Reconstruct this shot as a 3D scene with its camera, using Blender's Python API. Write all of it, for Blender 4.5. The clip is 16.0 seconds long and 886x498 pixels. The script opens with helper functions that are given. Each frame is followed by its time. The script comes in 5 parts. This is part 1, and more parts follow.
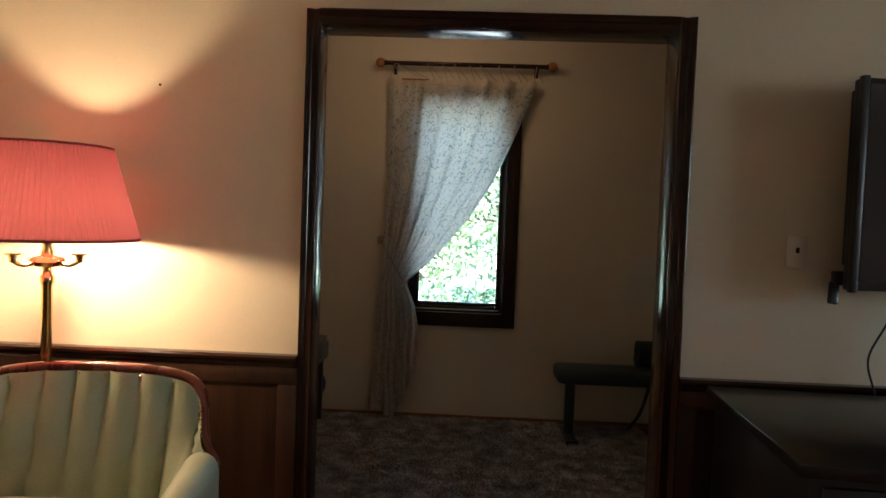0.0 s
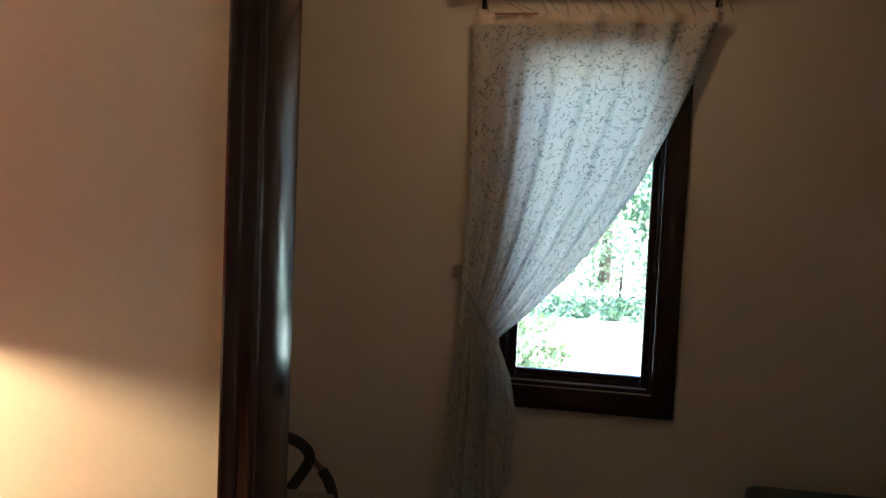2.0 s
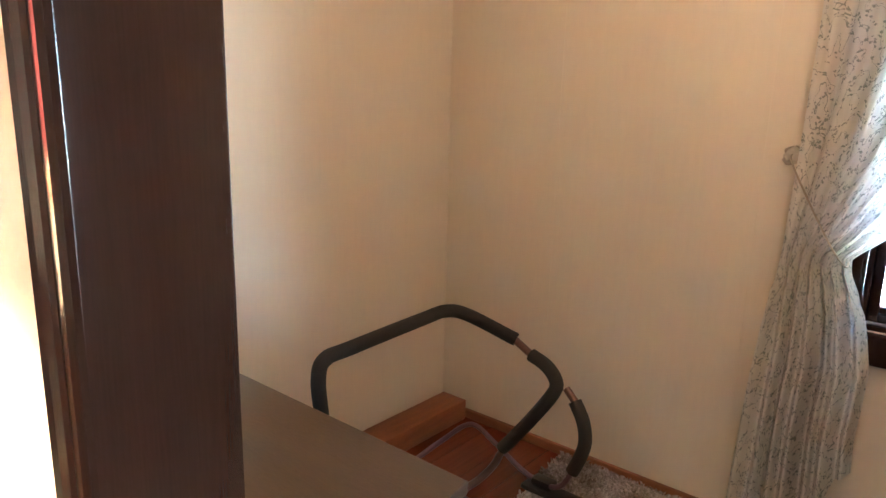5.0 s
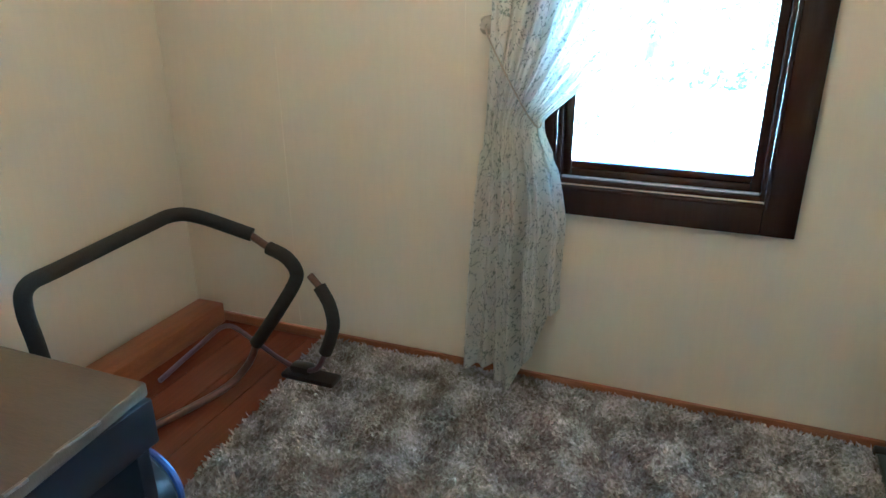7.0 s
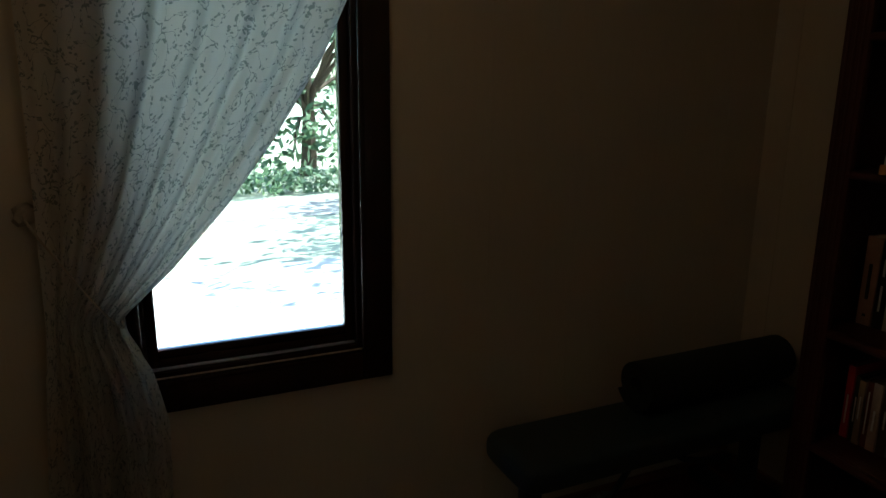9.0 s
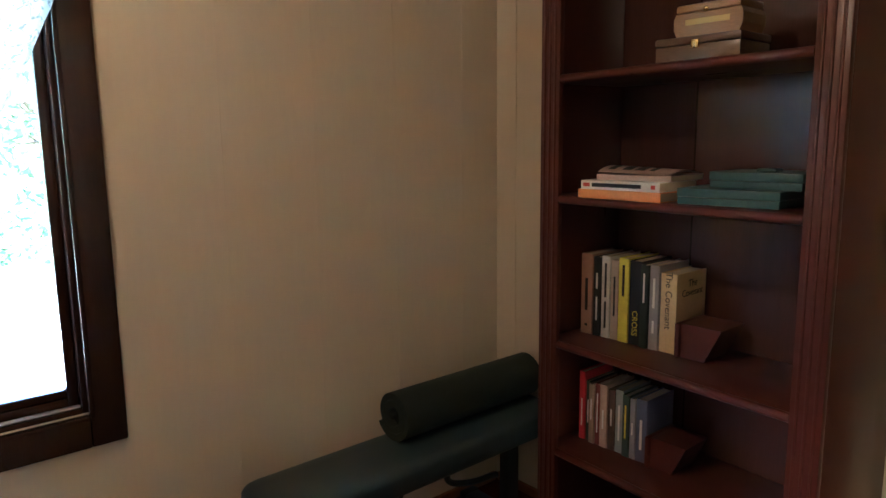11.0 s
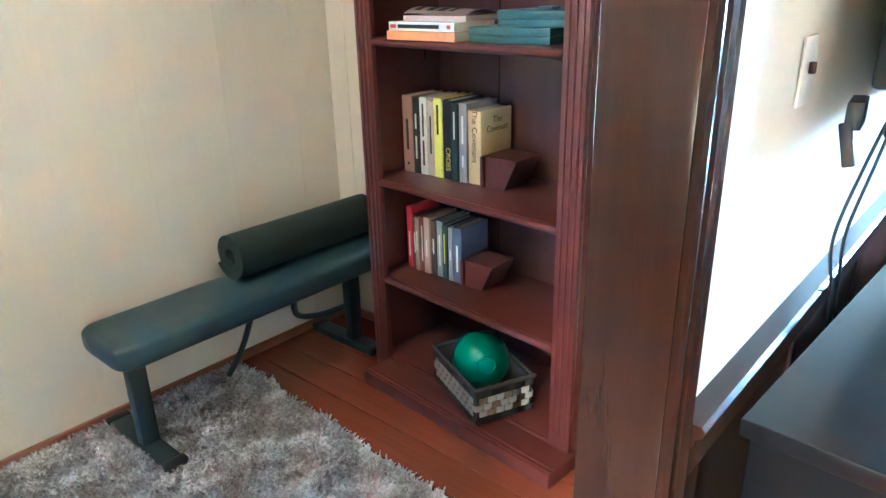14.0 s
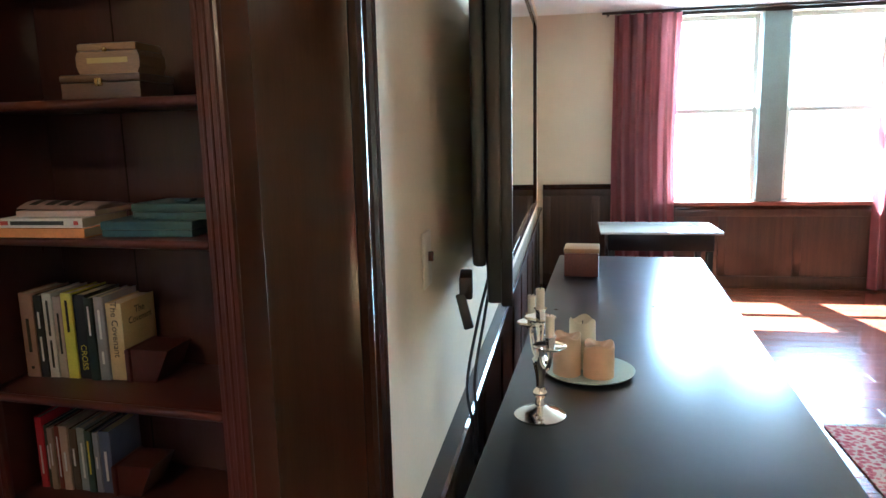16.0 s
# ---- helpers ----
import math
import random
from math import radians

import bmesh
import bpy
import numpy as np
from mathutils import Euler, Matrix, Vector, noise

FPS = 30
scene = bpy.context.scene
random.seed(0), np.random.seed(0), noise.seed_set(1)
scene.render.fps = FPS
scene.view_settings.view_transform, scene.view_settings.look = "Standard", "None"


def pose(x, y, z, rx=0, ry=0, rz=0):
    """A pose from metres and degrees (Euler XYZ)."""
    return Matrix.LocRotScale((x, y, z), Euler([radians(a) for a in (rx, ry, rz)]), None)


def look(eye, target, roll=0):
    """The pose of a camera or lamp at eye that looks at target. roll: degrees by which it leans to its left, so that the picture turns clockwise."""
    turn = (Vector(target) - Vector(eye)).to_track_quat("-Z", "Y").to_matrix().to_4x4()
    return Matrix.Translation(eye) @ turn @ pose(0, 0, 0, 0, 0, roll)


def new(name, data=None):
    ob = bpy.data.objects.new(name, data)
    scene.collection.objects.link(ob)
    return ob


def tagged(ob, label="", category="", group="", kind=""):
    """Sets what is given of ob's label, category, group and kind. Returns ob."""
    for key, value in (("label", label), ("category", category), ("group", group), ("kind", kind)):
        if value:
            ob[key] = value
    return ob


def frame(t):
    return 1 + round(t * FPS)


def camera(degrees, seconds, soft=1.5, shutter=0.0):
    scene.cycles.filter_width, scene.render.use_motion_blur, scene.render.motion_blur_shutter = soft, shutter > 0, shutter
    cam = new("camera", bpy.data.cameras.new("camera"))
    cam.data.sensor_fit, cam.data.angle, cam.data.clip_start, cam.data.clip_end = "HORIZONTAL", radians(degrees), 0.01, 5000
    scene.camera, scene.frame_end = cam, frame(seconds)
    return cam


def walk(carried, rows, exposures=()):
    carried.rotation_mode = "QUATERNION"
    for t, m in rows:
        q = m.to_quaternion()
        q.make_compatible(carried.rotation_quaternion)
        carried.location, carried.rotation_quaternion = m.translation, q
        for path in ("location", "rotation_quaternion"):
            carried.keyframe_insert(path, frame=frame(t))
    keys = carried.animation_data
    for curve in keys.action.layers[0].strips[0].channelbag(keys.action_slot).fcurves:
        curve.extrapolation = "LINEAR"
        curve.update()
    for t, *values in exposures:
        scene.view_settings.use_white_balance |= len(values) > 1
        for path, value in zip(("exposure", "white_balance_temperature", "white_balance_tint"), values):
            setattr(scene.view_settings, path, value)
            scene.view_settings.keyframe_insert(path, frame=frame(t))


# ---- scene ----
cam = camera(65.7, 16.0)
PATH = [
    (0, (-0.304, -4.401, 1.294), (-0.381, -2.405, 1.209), 2.1),
    (0.5, (-0.327, -3.999, 1.306), (-0.453, -2.005, 1.225), 2.1),
    (1, (-0.354, -3.592, 1.317), (-0.557, -1.605, 1.235), 2.1),
    (1.5, (-0.419, -3.204, 1.342), (-0.707, -1.227, 1.256), 2.4),
    (2, (-0.462, -2.785, 1.386), (-0.803, -0.817, 1.28), 2.5),
    (2.5, (-0.48, -2.486, 1.416), (-0.98, -0.555, 1.275), 1.9),
    (3, (-0.488, -2.281, 1.379), (-1.206, -0.419, 1.25), 2.4),
    (3.5, (-0.435, -2.117, 1.362), (-1.473, -0.412, 1.234), 3.1),
    (4, (-0.439, -2.026, 1.36), (-1.643, -0.441, 1.161), 3.1),
    (4.2, (-0.443, -2.028, 1.358), (-1.681, -0.477, 1.114), 2.8),
    (6.3, (-0.259, -2.137, 1.19), (-1.386, -0.653, 0.464), 1.6),
    (6.5, (-0.244, -2.107, 1.213), (-1.25, -0.542, 0.48), 1.2),
    (7, (-0.239, -1.973, 1.28), (-0.929, -0.248, 0.54), -0.4),
    (7.5, (-0.411, -1.855, 1.332), (-0.654, 0.004, 0.638), -0.1),
    (8, (-0.493, -1.781, 1.439), (-0.403, 0.086, 0.729), 0.1),
    (8.5, (-0.588, -1.768, 1.484), (-0.179, 0.087, 0.858), 0.1),
    (9, (-0.64, -1.785, 1.44), (0.163, -0.009, 0.974), 0.5),
    (9.5, (-0.543, -1.853, 1.423), (0.446, -0.154, 1.055), -0.8),
    (11.8, (-0.482, -1.901, 1.322), (0.882, -0.485, 0.956), -0.6),
    (12, (-0.479, -1.895, 1.295), (0.888, -0.498, 0.871), -0.6),
    (12.5, (-0.476, -1.895, 1.261), (0.88, -0.544, 0.684), -0.7),
    (13, (-0.452, -2.001, 1.266), (0.873, -0.665, 0.589), -0.7),
    (13.5, (-0.395, -2.207, 1.313), (0.937, -0.905, 0.584), -1.4),
    (14, (-0.412, -2.199, 1.373), (0.987, -0.963, 0.655), -1.4),
    (14.5, (-0.435, -2.109, 1.4), (1.265, -1.233, 0.814), -0.9),
    (15, (-0.426, -2.083, 1.452), (1.411, -1.452, 0.973), -1.2),
    (15.5, (-0.443, -2.118, 1.467), (1.452, -1.62, 1.067), -1.3),
    (16, (-0.48, -2.168, 1.482), (1.458, -1.81, 1.144), -1.3),
]
EXPOSURES = [(0, 3.3, 5600, 9), (1.5, 3.35, 5550, 11), (2.5, 3.6, 5400, 12), (3.5, 5.1, 5650, 17), (4.2, 5.75, 5650, 17), (6.3, 6.75, 4150, -5), (7, 6.4, 4000, -11), (7.5, 5.05, 4050, -13),
             (8, 3.15, 4700, -9), (8.5, 2.15, 5400, -3), (9, 1.85, 5700, 0), (9.7, 2.1, 6200, 7), (11.8, 7.15, 4250, 7), (12.5, 7.4, 4050, 1), (13.5, 7.85, 3750, -8), (14, 7.5, 3750, -8), (14.5, 6.95, 3750, -11), (15.2, 6.55, 4050, -9), (16, 5.25, 4700, -2)]
walk(cam, [(t, look(eye, target, roll)) for t, eye, target, roll in PATH], EXPOSURES)

# ---- world, sun, large lights ----
scene.cycles.light_sampling_threshold = 0.0  # the dim indoor lamps count in full
SUN_EL, SUN_AZ = radians(56), radians(78)
world = bpy.data.worlds.new("daylight")
scene.world = world
world.use_nodes = True
wn = world.node_tree
sky = wn.nodes.new("ShaderNodeTexSky")
sky.sky_type, sky.sun_disc = "NISHITA", False
sky.sun_elevation, sky.sun_rotation = SUN_EL, SUN_AZ
wn.links.new(sky.outputs[0], wn.nodes["Background"].inputs[0])
wn.nodes["Background"].inputs[1].default_value = 0.15


def lamp(name, kind, energy, colour, place, **more):
    data = bpy.data.lights.new(name, kind)
    data.energy, data.color = energy, colour
    for key, value in more.items():
        if key == "size":
            data.size = value
        elif key == "size_y":
            data.shape, data.size_y = "RECTANGLE", value
        elif key == "radius":
            data.shadow_soft_size = value
        elif key == "angle":
            data.angle = value
    ob = new(name, data)
    ob.matrix_world = place
    return ob


sun_dir = Vector((math.sin(SUN_AZ) * math.cos(SUN_EL), math.cos(SUN_AZ) * math.cos(SUN_EL), math.sin(SUN_EL)))
lamp("sun", "SUN", 5.0, (1.0, 0.95, 0.86), look(sun_dir * 30, (0, 0, 0)), angle=radians(0.5))
# daylight of the tall double window at the far end of the living room
lamp("window_daylight", "AREA", 5.4, (0.99, 0.98, 0.96), look((6.34, -3.95, 1.62), (0, -3.95, 1.3)), size=1.75, size_y=1.65)
# the alcove's ceiling lamp and the floor lamp
lamp("ceiling_lamp_bulb", "POINT", 0.46, (1.0, 0.62, 0.33), pose(-0.55, -0.85, 2.40), radius=0.05)
lamp("floor_lamp_bulb", "POINT", 4.1, (1.0, 0.70, 0.38), pose(-1.69, -2.2, 1.24), radius=0.035)


# ---- materials ----
def surf(name, base, rough=0.5, metal=0.0, var=0.15, scale=6.0, bump=0.15, fine=90.0, stretch=(1, 1, 1), spec=0.5, coat=0.0, sheen=0.0, per_object=0.0):
    m = bpy.data.materials.new(name)
    m.use_nodes = True
    t = m.node_tree
    b = t.nodes["Principled BSDF"]
    n = t.nodes.new
    co = n("ShaderNodeTexCoord")
    mp = n("ShaderNodeMapping")
    mp.inputs["Scale"].default_value = stretch
    t.links.new(co.outputs["Object"], mp.inputs[0])
    big, small = n("ShaderNodeTexNoise"), n("ShaderNodeTexNoise")
    for tex, s, d in ((big, scale, 3.0), (small, fine, 4.0)):
        tex.inputs["Scale"].default_value, tex.inputs["Detail"].default_value = s, d
        t.links.new(mp.outputs[0], tex.inputs["Vector"])
    add = n("ShaderNodeMath")
    add.operation = "MULTIPLY_ADD"
    add.inputs[1].default_value = 0.45
    t.links.new(small.outputs["Fac"], add.inputs[0])
    half = n("ShaderNodeMath")
    half.operation = "MULTIPLY_ADD"
    half.inputs[1].default_value, half.inputs[2].default_value = 0.55, 0.0
    t.links.new(big.outputs["Fac"], half.inputs[0])
    t.links.new(half.outputs[0], add.inputs[2])
    ramp = n("ShaderNodeValToRGB")
    ramp.color_ramp.elements[0].position, ramp.color_ramp.elements[1].position = 0.3, 0.7
    lo = [max(0.0, c * (1 - var)) for c in base]
    hi = [min(1.0, c * (1 + var)) for c in base]
    ramp.color_ramp.elements[0].color, ramp.color_ramp.elements[1].color = (*lo, 1), (*hi, 1)
    t.links.new(add.outputs[0], ramp.inputs[0])
    out = ramp.outputs[0]
    if per_object:
        info, hsv = n("ShaderNodeObjectInfo"), n("ShaderNodeHueSaturation")
        rng = n("ShaderNodeMapRange")
        rng.inputs[3].default_value, rng.inputs[4].default_value = 1 - per_object, 1 + per_object
        t.links.new(info.outputs["Random"], rng.inputs[0])
        t.links.new(rng.outputs[0], hsv.inputs["Value"])
        t.links.new(out, hsv.inputs["Color"])
        out = hsv.outputs[0]
    t.links.new(out, b.inputs["Base Color"])
    b.inputs["Metallic"].default_value = metal
    b.inputs["Specular IOR Level"].default_value = spec
    b.inputs["Coat Weight"].default_value = coat
    b.inputs["Coat Roughness"].default_value = 0.15
    b.inputs["Sheen Weight"].default_value = sheen
    rr = n("ShaderNodeMapRange")
    rr.inputs[3].default_value, rr.inputs[4].default_value = max(0.02, rough - min(0.08, 0.2 * rough)), min(1.0, rough + min(0.08, 0.2 * rough))
    t.links.new(big.outputs["Fac"], rr.inputs[0])
    t.links.new(rr.outputs[0], b.inputs["Roughness"])
    if bump:
        bp = n("ShaderNodeBump")
        bp.inputs["Strength"].default_value, bp.inputs["Distance"].default_value = bump, 0.004
        t.links.new(small.outputs["Fac"], bp.inputs["Height"])
        t.links.new(bp.outputs[0], b.inputs["Normal"])
    return m


def paper_wall(name, base):
    """Painted wood panelling with fine vertical streaks."""
    return surf(name, base, 0.55, var=0.03, scale=2.5, bump=0.08, fine=60, stretch=(1, 1, 0.12), spec=0.3)


WALL = paper_wall("cream_panel_paint", (0.66, 0.58, 0.45))
PLASTER = surf("cream_plaster", (0.68, 0.58, 0.42), 0.7, var=0.05, scale=3, bump=0.12, fine=120, spec=0.25)
CEIL = surf("ceiling_paint", (0.75, 0.72, 0.66), 0.85, var=0.04, bump=0.2, fine=150)
DARK_WOOD = surf("dark_stained_trim", (0.028, 0.012, 0.007), 0.17, var=0.2, scale=3, bump=0.015, fine=70, stretch=(8, 8, 0.3), coat=0.05, spec=0.35)
WAINSCOT = surf("wainscot_wood", (0.040, 0.018, 0.009), 0.35, var=0.5, scale=5, bump=0.15, fine=70, stretch=(7, 7, 0.4), coat=0.2)
MAHOGANY = surf("mahogany_veneer", (0.078, 0.018, 0.013), 0.30, var=0.16, scale=3, bump=0.01, fine=60, stretch=(5, 1, 0.8), coat=0.1)
BACKING = surf("bookcase_backing", (0.075, 0.032, 0.027), 0.20, var=0.12, scale=4, bump=0.0, fine=50, stretch=(6, 6, 0.5), coat=0.0, spec=0.8)
FLOOR_WOOD = surf("floor_plank_wood", (0.145, 0.036, 0.015), 0.24, var=0.22, scale=2, bump=0.06, fine=18, stretch=(5, 0.45, 1), coat=0.35, per_object=0.18)
SKIRT = surf("skirting_wood", (0.24, 0.095, 0.04), 0.45, var=0.3, scale=6, bump=0.15, fine=60, stretch=(0.6, 6, 6))
BLACK_TOP = surf("black_lacquer", (0.006, 0.006, 0.008), 0.30, var=0.4, scale=3, bump=0.03, fine=40, coat=0.25)
BLACK_PLASTIC = surf("black_plastic", (0.012, 0.012, 0.013), 0.38, var=0.3, bump=0.08, fine=160)
RUBBER = surf("dark_green_foam", (0.012, 0.022, 0.018), 0.75, var=0.25, bump=0.4, fine=220)
FOAM = surf("black_foam_grip", (0.022, 0.021, 0.019), 0.85, var=0.3, bump=0.5, fine=250)
VINYL = surf("blue_grey_vinyl", (0.026, 0.046, 0.054), 0.42, var=0.06, bump=0.02, fine=240, spec=0.5)
STEEL_DARK = surf("dark_powder_coat", (0.020, 0.030, 0.032), 0.42, var=0.2, bump=0.15, fine=200)
RUST_STEEL = surf("brownish_bare_tube", (0.16, 0.09, 0.07), 0.4, metal=0.6, var=0.3)
BRASS = surf("polished_brass", (0.78, 0.55, 0.22), 0.16, metal=1.0, var=0.12, bump=0.02)
SILVER = surf("silver_plate", (0.86, 0.82, 0.74), 0.10, metal=1.0, var=0.08, bump=0.02)
WAX = surf("ivory_wax", (0.80, 0.70, 0.52), 0.5, var=0.08, bump=0.1, fine=40)
WAX_TAN = surf("tan_wax", (0.62, 0.42, 0.27), 0.5, var=0.1, bump=0.1, fine=40)
LEATHER = surf("sage_green_leather", (0.33, 0.36, 0.24), 0.42, var=0.12, scale=5, bump=0.2, fine=140)
CHAIR_WOOD = surf("cherry_chair_frame", (0.15, 0.035, 0.018), 0.28, var=0.3, scale=6, bump=0.06, stretch=(3, 3, 1), coat=0.4)
PAPER = surf("book_pages", (0.62, 0.53, 0.38), 0.85, var=0.12, scale=20, bump=0.2, fine=300)
WHITE_PLASTIC = surf("ivory_switch_plastic", (0.70, 0.64, 0.52), 0.4, var=0.04)


# ---- mesh helpers ----
def box(bm, x0, x1, y0, y1, z0, z1, bevel=0.0, m=None):
    r = bmesh.ops.create_cube(bm, size=1.0)
    vs = r["verts"]
    for v in vs:
        v.co = Vector(((x0 + x1) / 2 + v.co.x * (x1 - x0), (y0 + y1) / 2 + v.co.y * (y1 - y0), (z0 + z1) / 2 + v.co.z * (z1 - z0)))
    if m is not None:
        bmesh.ops.transform(bm, matrix=m, verts=vs)
    if bevel:
        es = list({e for v in vs for e in v.link_edges})
        bmesh.ops.bevel(bm, geom=es, offset=bevel, segments=2, affect="EDGES", profile=0.5, clamp_overlap=True)
    return bm


def tube(bm, pts, radius, sides=12, closed=False, caps=True):
    """A round tube along points; radius is one number or one for each point."""
    pts = [Vector(p) for p in pts]
    n = len(pts)
    radii = radius if isinstance(radius, (list, tuple)) else [radius] * n
    rings, up = [], None
    for i, p in enumerate(pts):
        a = pts[(i - 1) % n] if (closed or i) else p
        b = pts[(i + 1) % n] if (closed or i < n - 1) else p
        d = (b - a).normalized()
        if up is None:
            up = d.orthogonal().normalized()
        up = (up - d * up.dot(d)).normalized()
        side = d.cross(up)
        rings.append([bm.verts.new(p + (up * math.cos(k * 2 * math.pi / sides) + side * math.sin(k * 2 * math.pi / sides)) * radii[i]) for k in range(sides)])
    for i in range(n if closed else n - 1):
        r0, r1 = rings[i], rings[(i + 1) % n]
        for k in range(sides):
            bm.faces.new((r0[k], r0[(k + 1) % sides], r1[(k + 1) % sides], r1[k]))
    if caps and not closed:
        bm.faces.new(rings[0][::-1])
        bm.faces.new(rings[-1])
    return bm


def lathe(bm, profile, sides=32, centre=(0, 0, 0)):
    """Turns (radius, height) pairs about the upright through centre."""
    c = Vector(centre)
    rings = []
    for r, z in profile:
        rings.append([bm.verts.new(c + Vector((max(r, 1e-4) * math.cos(k * 2 * math.pi / sides), max(r, 1e-4) * math.sin(k * 2 * math.pi / sides), z))) for k in range(sides)])
    for r0, r1 in zip(rings, rings[1:]):
        for k in range(sides):
            bm.faces.new((r0[k], r0[(k + 1) % sides], r1[(k + 1) % sides], r1[k]))
    bm.faces.new(rings[0][::-1])
    bm.faces.new(rings[-1])
    return bm


def sheet(bm, f, nu, nv):
    """A grid of points f(u, v), u and v from 0 to 1."""
    g = [[bm.verts.new(f(i / nu, j / nv)) for i in range(nu + 1)] for j in range(nv + 1)]
    for j in range(nv):
        for i in range(nu):
            bm.faces.new((g[j][i], g[j][i + 1], g[j + 1][i + 1], g[j + 1][i]))
    return bm


def bez(pts, n=8):
    """A smooth line through points (Catmull-Rom)."""
    p = [Vector(q) for q in pts]
    p = [2 * p[0] - p[1]] + p + [2 * p[-1] - p[-2]]
    out = []
    for i in range(1, len(p) - 2):
        for k in range(n):
            t = k / n
            a, b, c, d = p[i - 1], p[i], p[i + 1], p[i + 2]
            out.append(0.5 * (2 * b + (c - a) * t + (2 * a - 5 * b + 4 * c - d) * t * t + (3 * b - a - 3 * c + d) * t ** 3))
    out.append(p[-2])
    return out


def mesh_of(name, bm, material, smooth=False):
    bmesh.ops.recalc_face_normals(bm, faces=bm.faces[:])
    me = bpy.data.meshes.new(name)
    bm.to_mesh(me)
    bm.free()
    me.materials.append(material)
    if smooth:
        me.polygons.foreach_set("use_smooth", [True] * len(me.polygons))
        me.set_sharp_from_angle(angle=radians(40))
    return me


def part(name, bm, material, parent, label="", smooth=True, at=None):
    ob = new(name, mesh_of(name, bm, material, smooth))
    ob.parent = parent
    if at is not None:
        ob.matrix_local = at
    if label:
        ob["label"] = label
    return ob


def thing(name, at, label, category, group="", kind=""):
    ob = new(name)
    ob.empty_display_size = 0.1
    ob.matrix_world = at
    return tagged(ob, label, category, group, kind)


def solid(name, bm, material, label, category="", kind="", group="", smooth=True):
    return tagged(new(name, mesh_of(name, bm, material, smooth)), label, category, group, kind)


B = bmesh.new

# ---- large structure ----
XL, XR, XE = -2.10, 1.55, 6.10          # left wall, alcove's right wall, living room's window wall
YW, YA, YB = -1.88, -1.768, -6.20        # wall with the opening: room face, alcove face; rear wall
HC = 2.50
OL, OR, OH = -0.876, 0.415, 1.985        # the opening
RAIL = 0.79


def wall(name, pieces, material, label):
    """A wall of butted blocks in one mesh; its coverings are parts."""
    bm = B()
    for p in pieces:
        box(bm, *p)
    return solid(name, bm, material, label, "wall", "structure", smooth=False)


# window openings: (x or y from, to, z from, to)
WX0, WX1, WZ0, WZ1 = -0.664, -0.086, 0.702, 2.03
FY0, FY1, FZ0, FZ1 = -4.86, -3.06, 0.80, 2.44
wall_back = wall("wall_back", [(XL - 0.15, WX0, 0, 0.15, 0, HC), (WX1, XR + 0.15, 0, 0.15, 0, HC), (WX0, WX1, 0, 0.15, 0, WZ0), (WX0, WX1, 0, 0.15, WZ1, HC)], WALL, "cream painted panelled back wall of the alcove")
wall_left = wall("wall_left", [(XL - 0.15, XL, YB, 0, 0, HC)], WALL, "cream painted left wall of alcove and room")
wall_alcove_right = wall("wall_alcove_right", [(XR, XR + 0.15, YA, 0, 0, HC), (1.42, XR, -0.40, 0, 0, HC)], WALL, "cream painted right end wall of the alcove")
wall_opening = wall("wall_opening", [(XL, OL, YW, YA, 0, HC), (OR, XE, YW, YA, 0, HC), (OL, OR, YW, YA, OH, HC)], PLASTER, "cream wall with a wide cased opening")
wall_window_end = wall("wall_window_end", [(XE, XE + 0.2, YB, FY0, 0, HC), (XE, XE + 0.2, FY1, YA, 0, HC), (XE, XE + 0.2, FY0, FY1, 0, FZ0), (XE, XE + 0.2, FY0, FY1, FZ1, HC)], PLASTER, "cream end wall with a double window")
wall_rear = wall("wall_rear", [(XL - 0.15, XE + 0.2, YB - 0.2, YB, 0, HC)], PLASTER, "plain cream rear wall of the living room")
ceiling = solid("ceiling", box(B(), XL - 0.15, XE + 0.2, YB - 0.2, 0.15, HC, HC + 0.15), CEIL, "off-white painted ceiling", "ceiling", "structure", smooth=False)
floor = solid("floor", box(B(), XL - 0.15, XE + 0.2, YB - 0.2, 0.15, -0.12, -0.018), DARK_WOOD, "red-brown varnished plank floor", "floor", "structure", smooth=False)

# panel joints of the alcove walls: thin battens of paint
def joint(parent, along, at, z0=0.05, z1=HC):
    bm = B()
    if along == "x":
        box(bm, at - 0.002, at + 0.002, -0.0012, 0.002, z0, z1)
    else:
        box(bm, (1.42 if at > -0.4 else XR) - 0.003, (1.42 if at > -0.4 else XR) + 0.002, at - 0.0025, at + 0.0025, z0, z1)
    return part("panel_seam", bm, WALL, parent, smooth=False)


for x in (-1.62, -0.955, 0.32, 0.62, 0.93, 1.24):
    joint(wall_back, "x", x)
for y in (-0.1, -0.35, -1.42, -1.6):
    joint(wall_alcove_right, "y", y)


# casing of the opening: moulded boards on the room side, jamb boards within
def moulding(bm, w, length, flip=1):
    """A moulded casing board: w wide in x, standing along z, proud towards -y."""
    prof = [(0, 0), (0, -0.014), (0.10, -0.020), (0.18, -0.020), (0.24, -0.013), (0.55, -0.013), (0.62, -0.018), (0.80, -0.022), (0.92, -0.026), (1.0, -0.024), (1.0, 0)]
    lo = [bm.verts.new((flip * p * w, q, 0)) for p, q in prof]
    hi = [bm.verts.new((flip * p * w, q, length)) for p, q in prof]
    n = len(prof)
    for i in range(n):
        bm.faces.new((lo[i], lo[(i + 1) % n], hi[(i + 1) % n], hi[i]))
    bm.faces.new(lo)
    bm.faces.new(hi[::-1])
    return bm


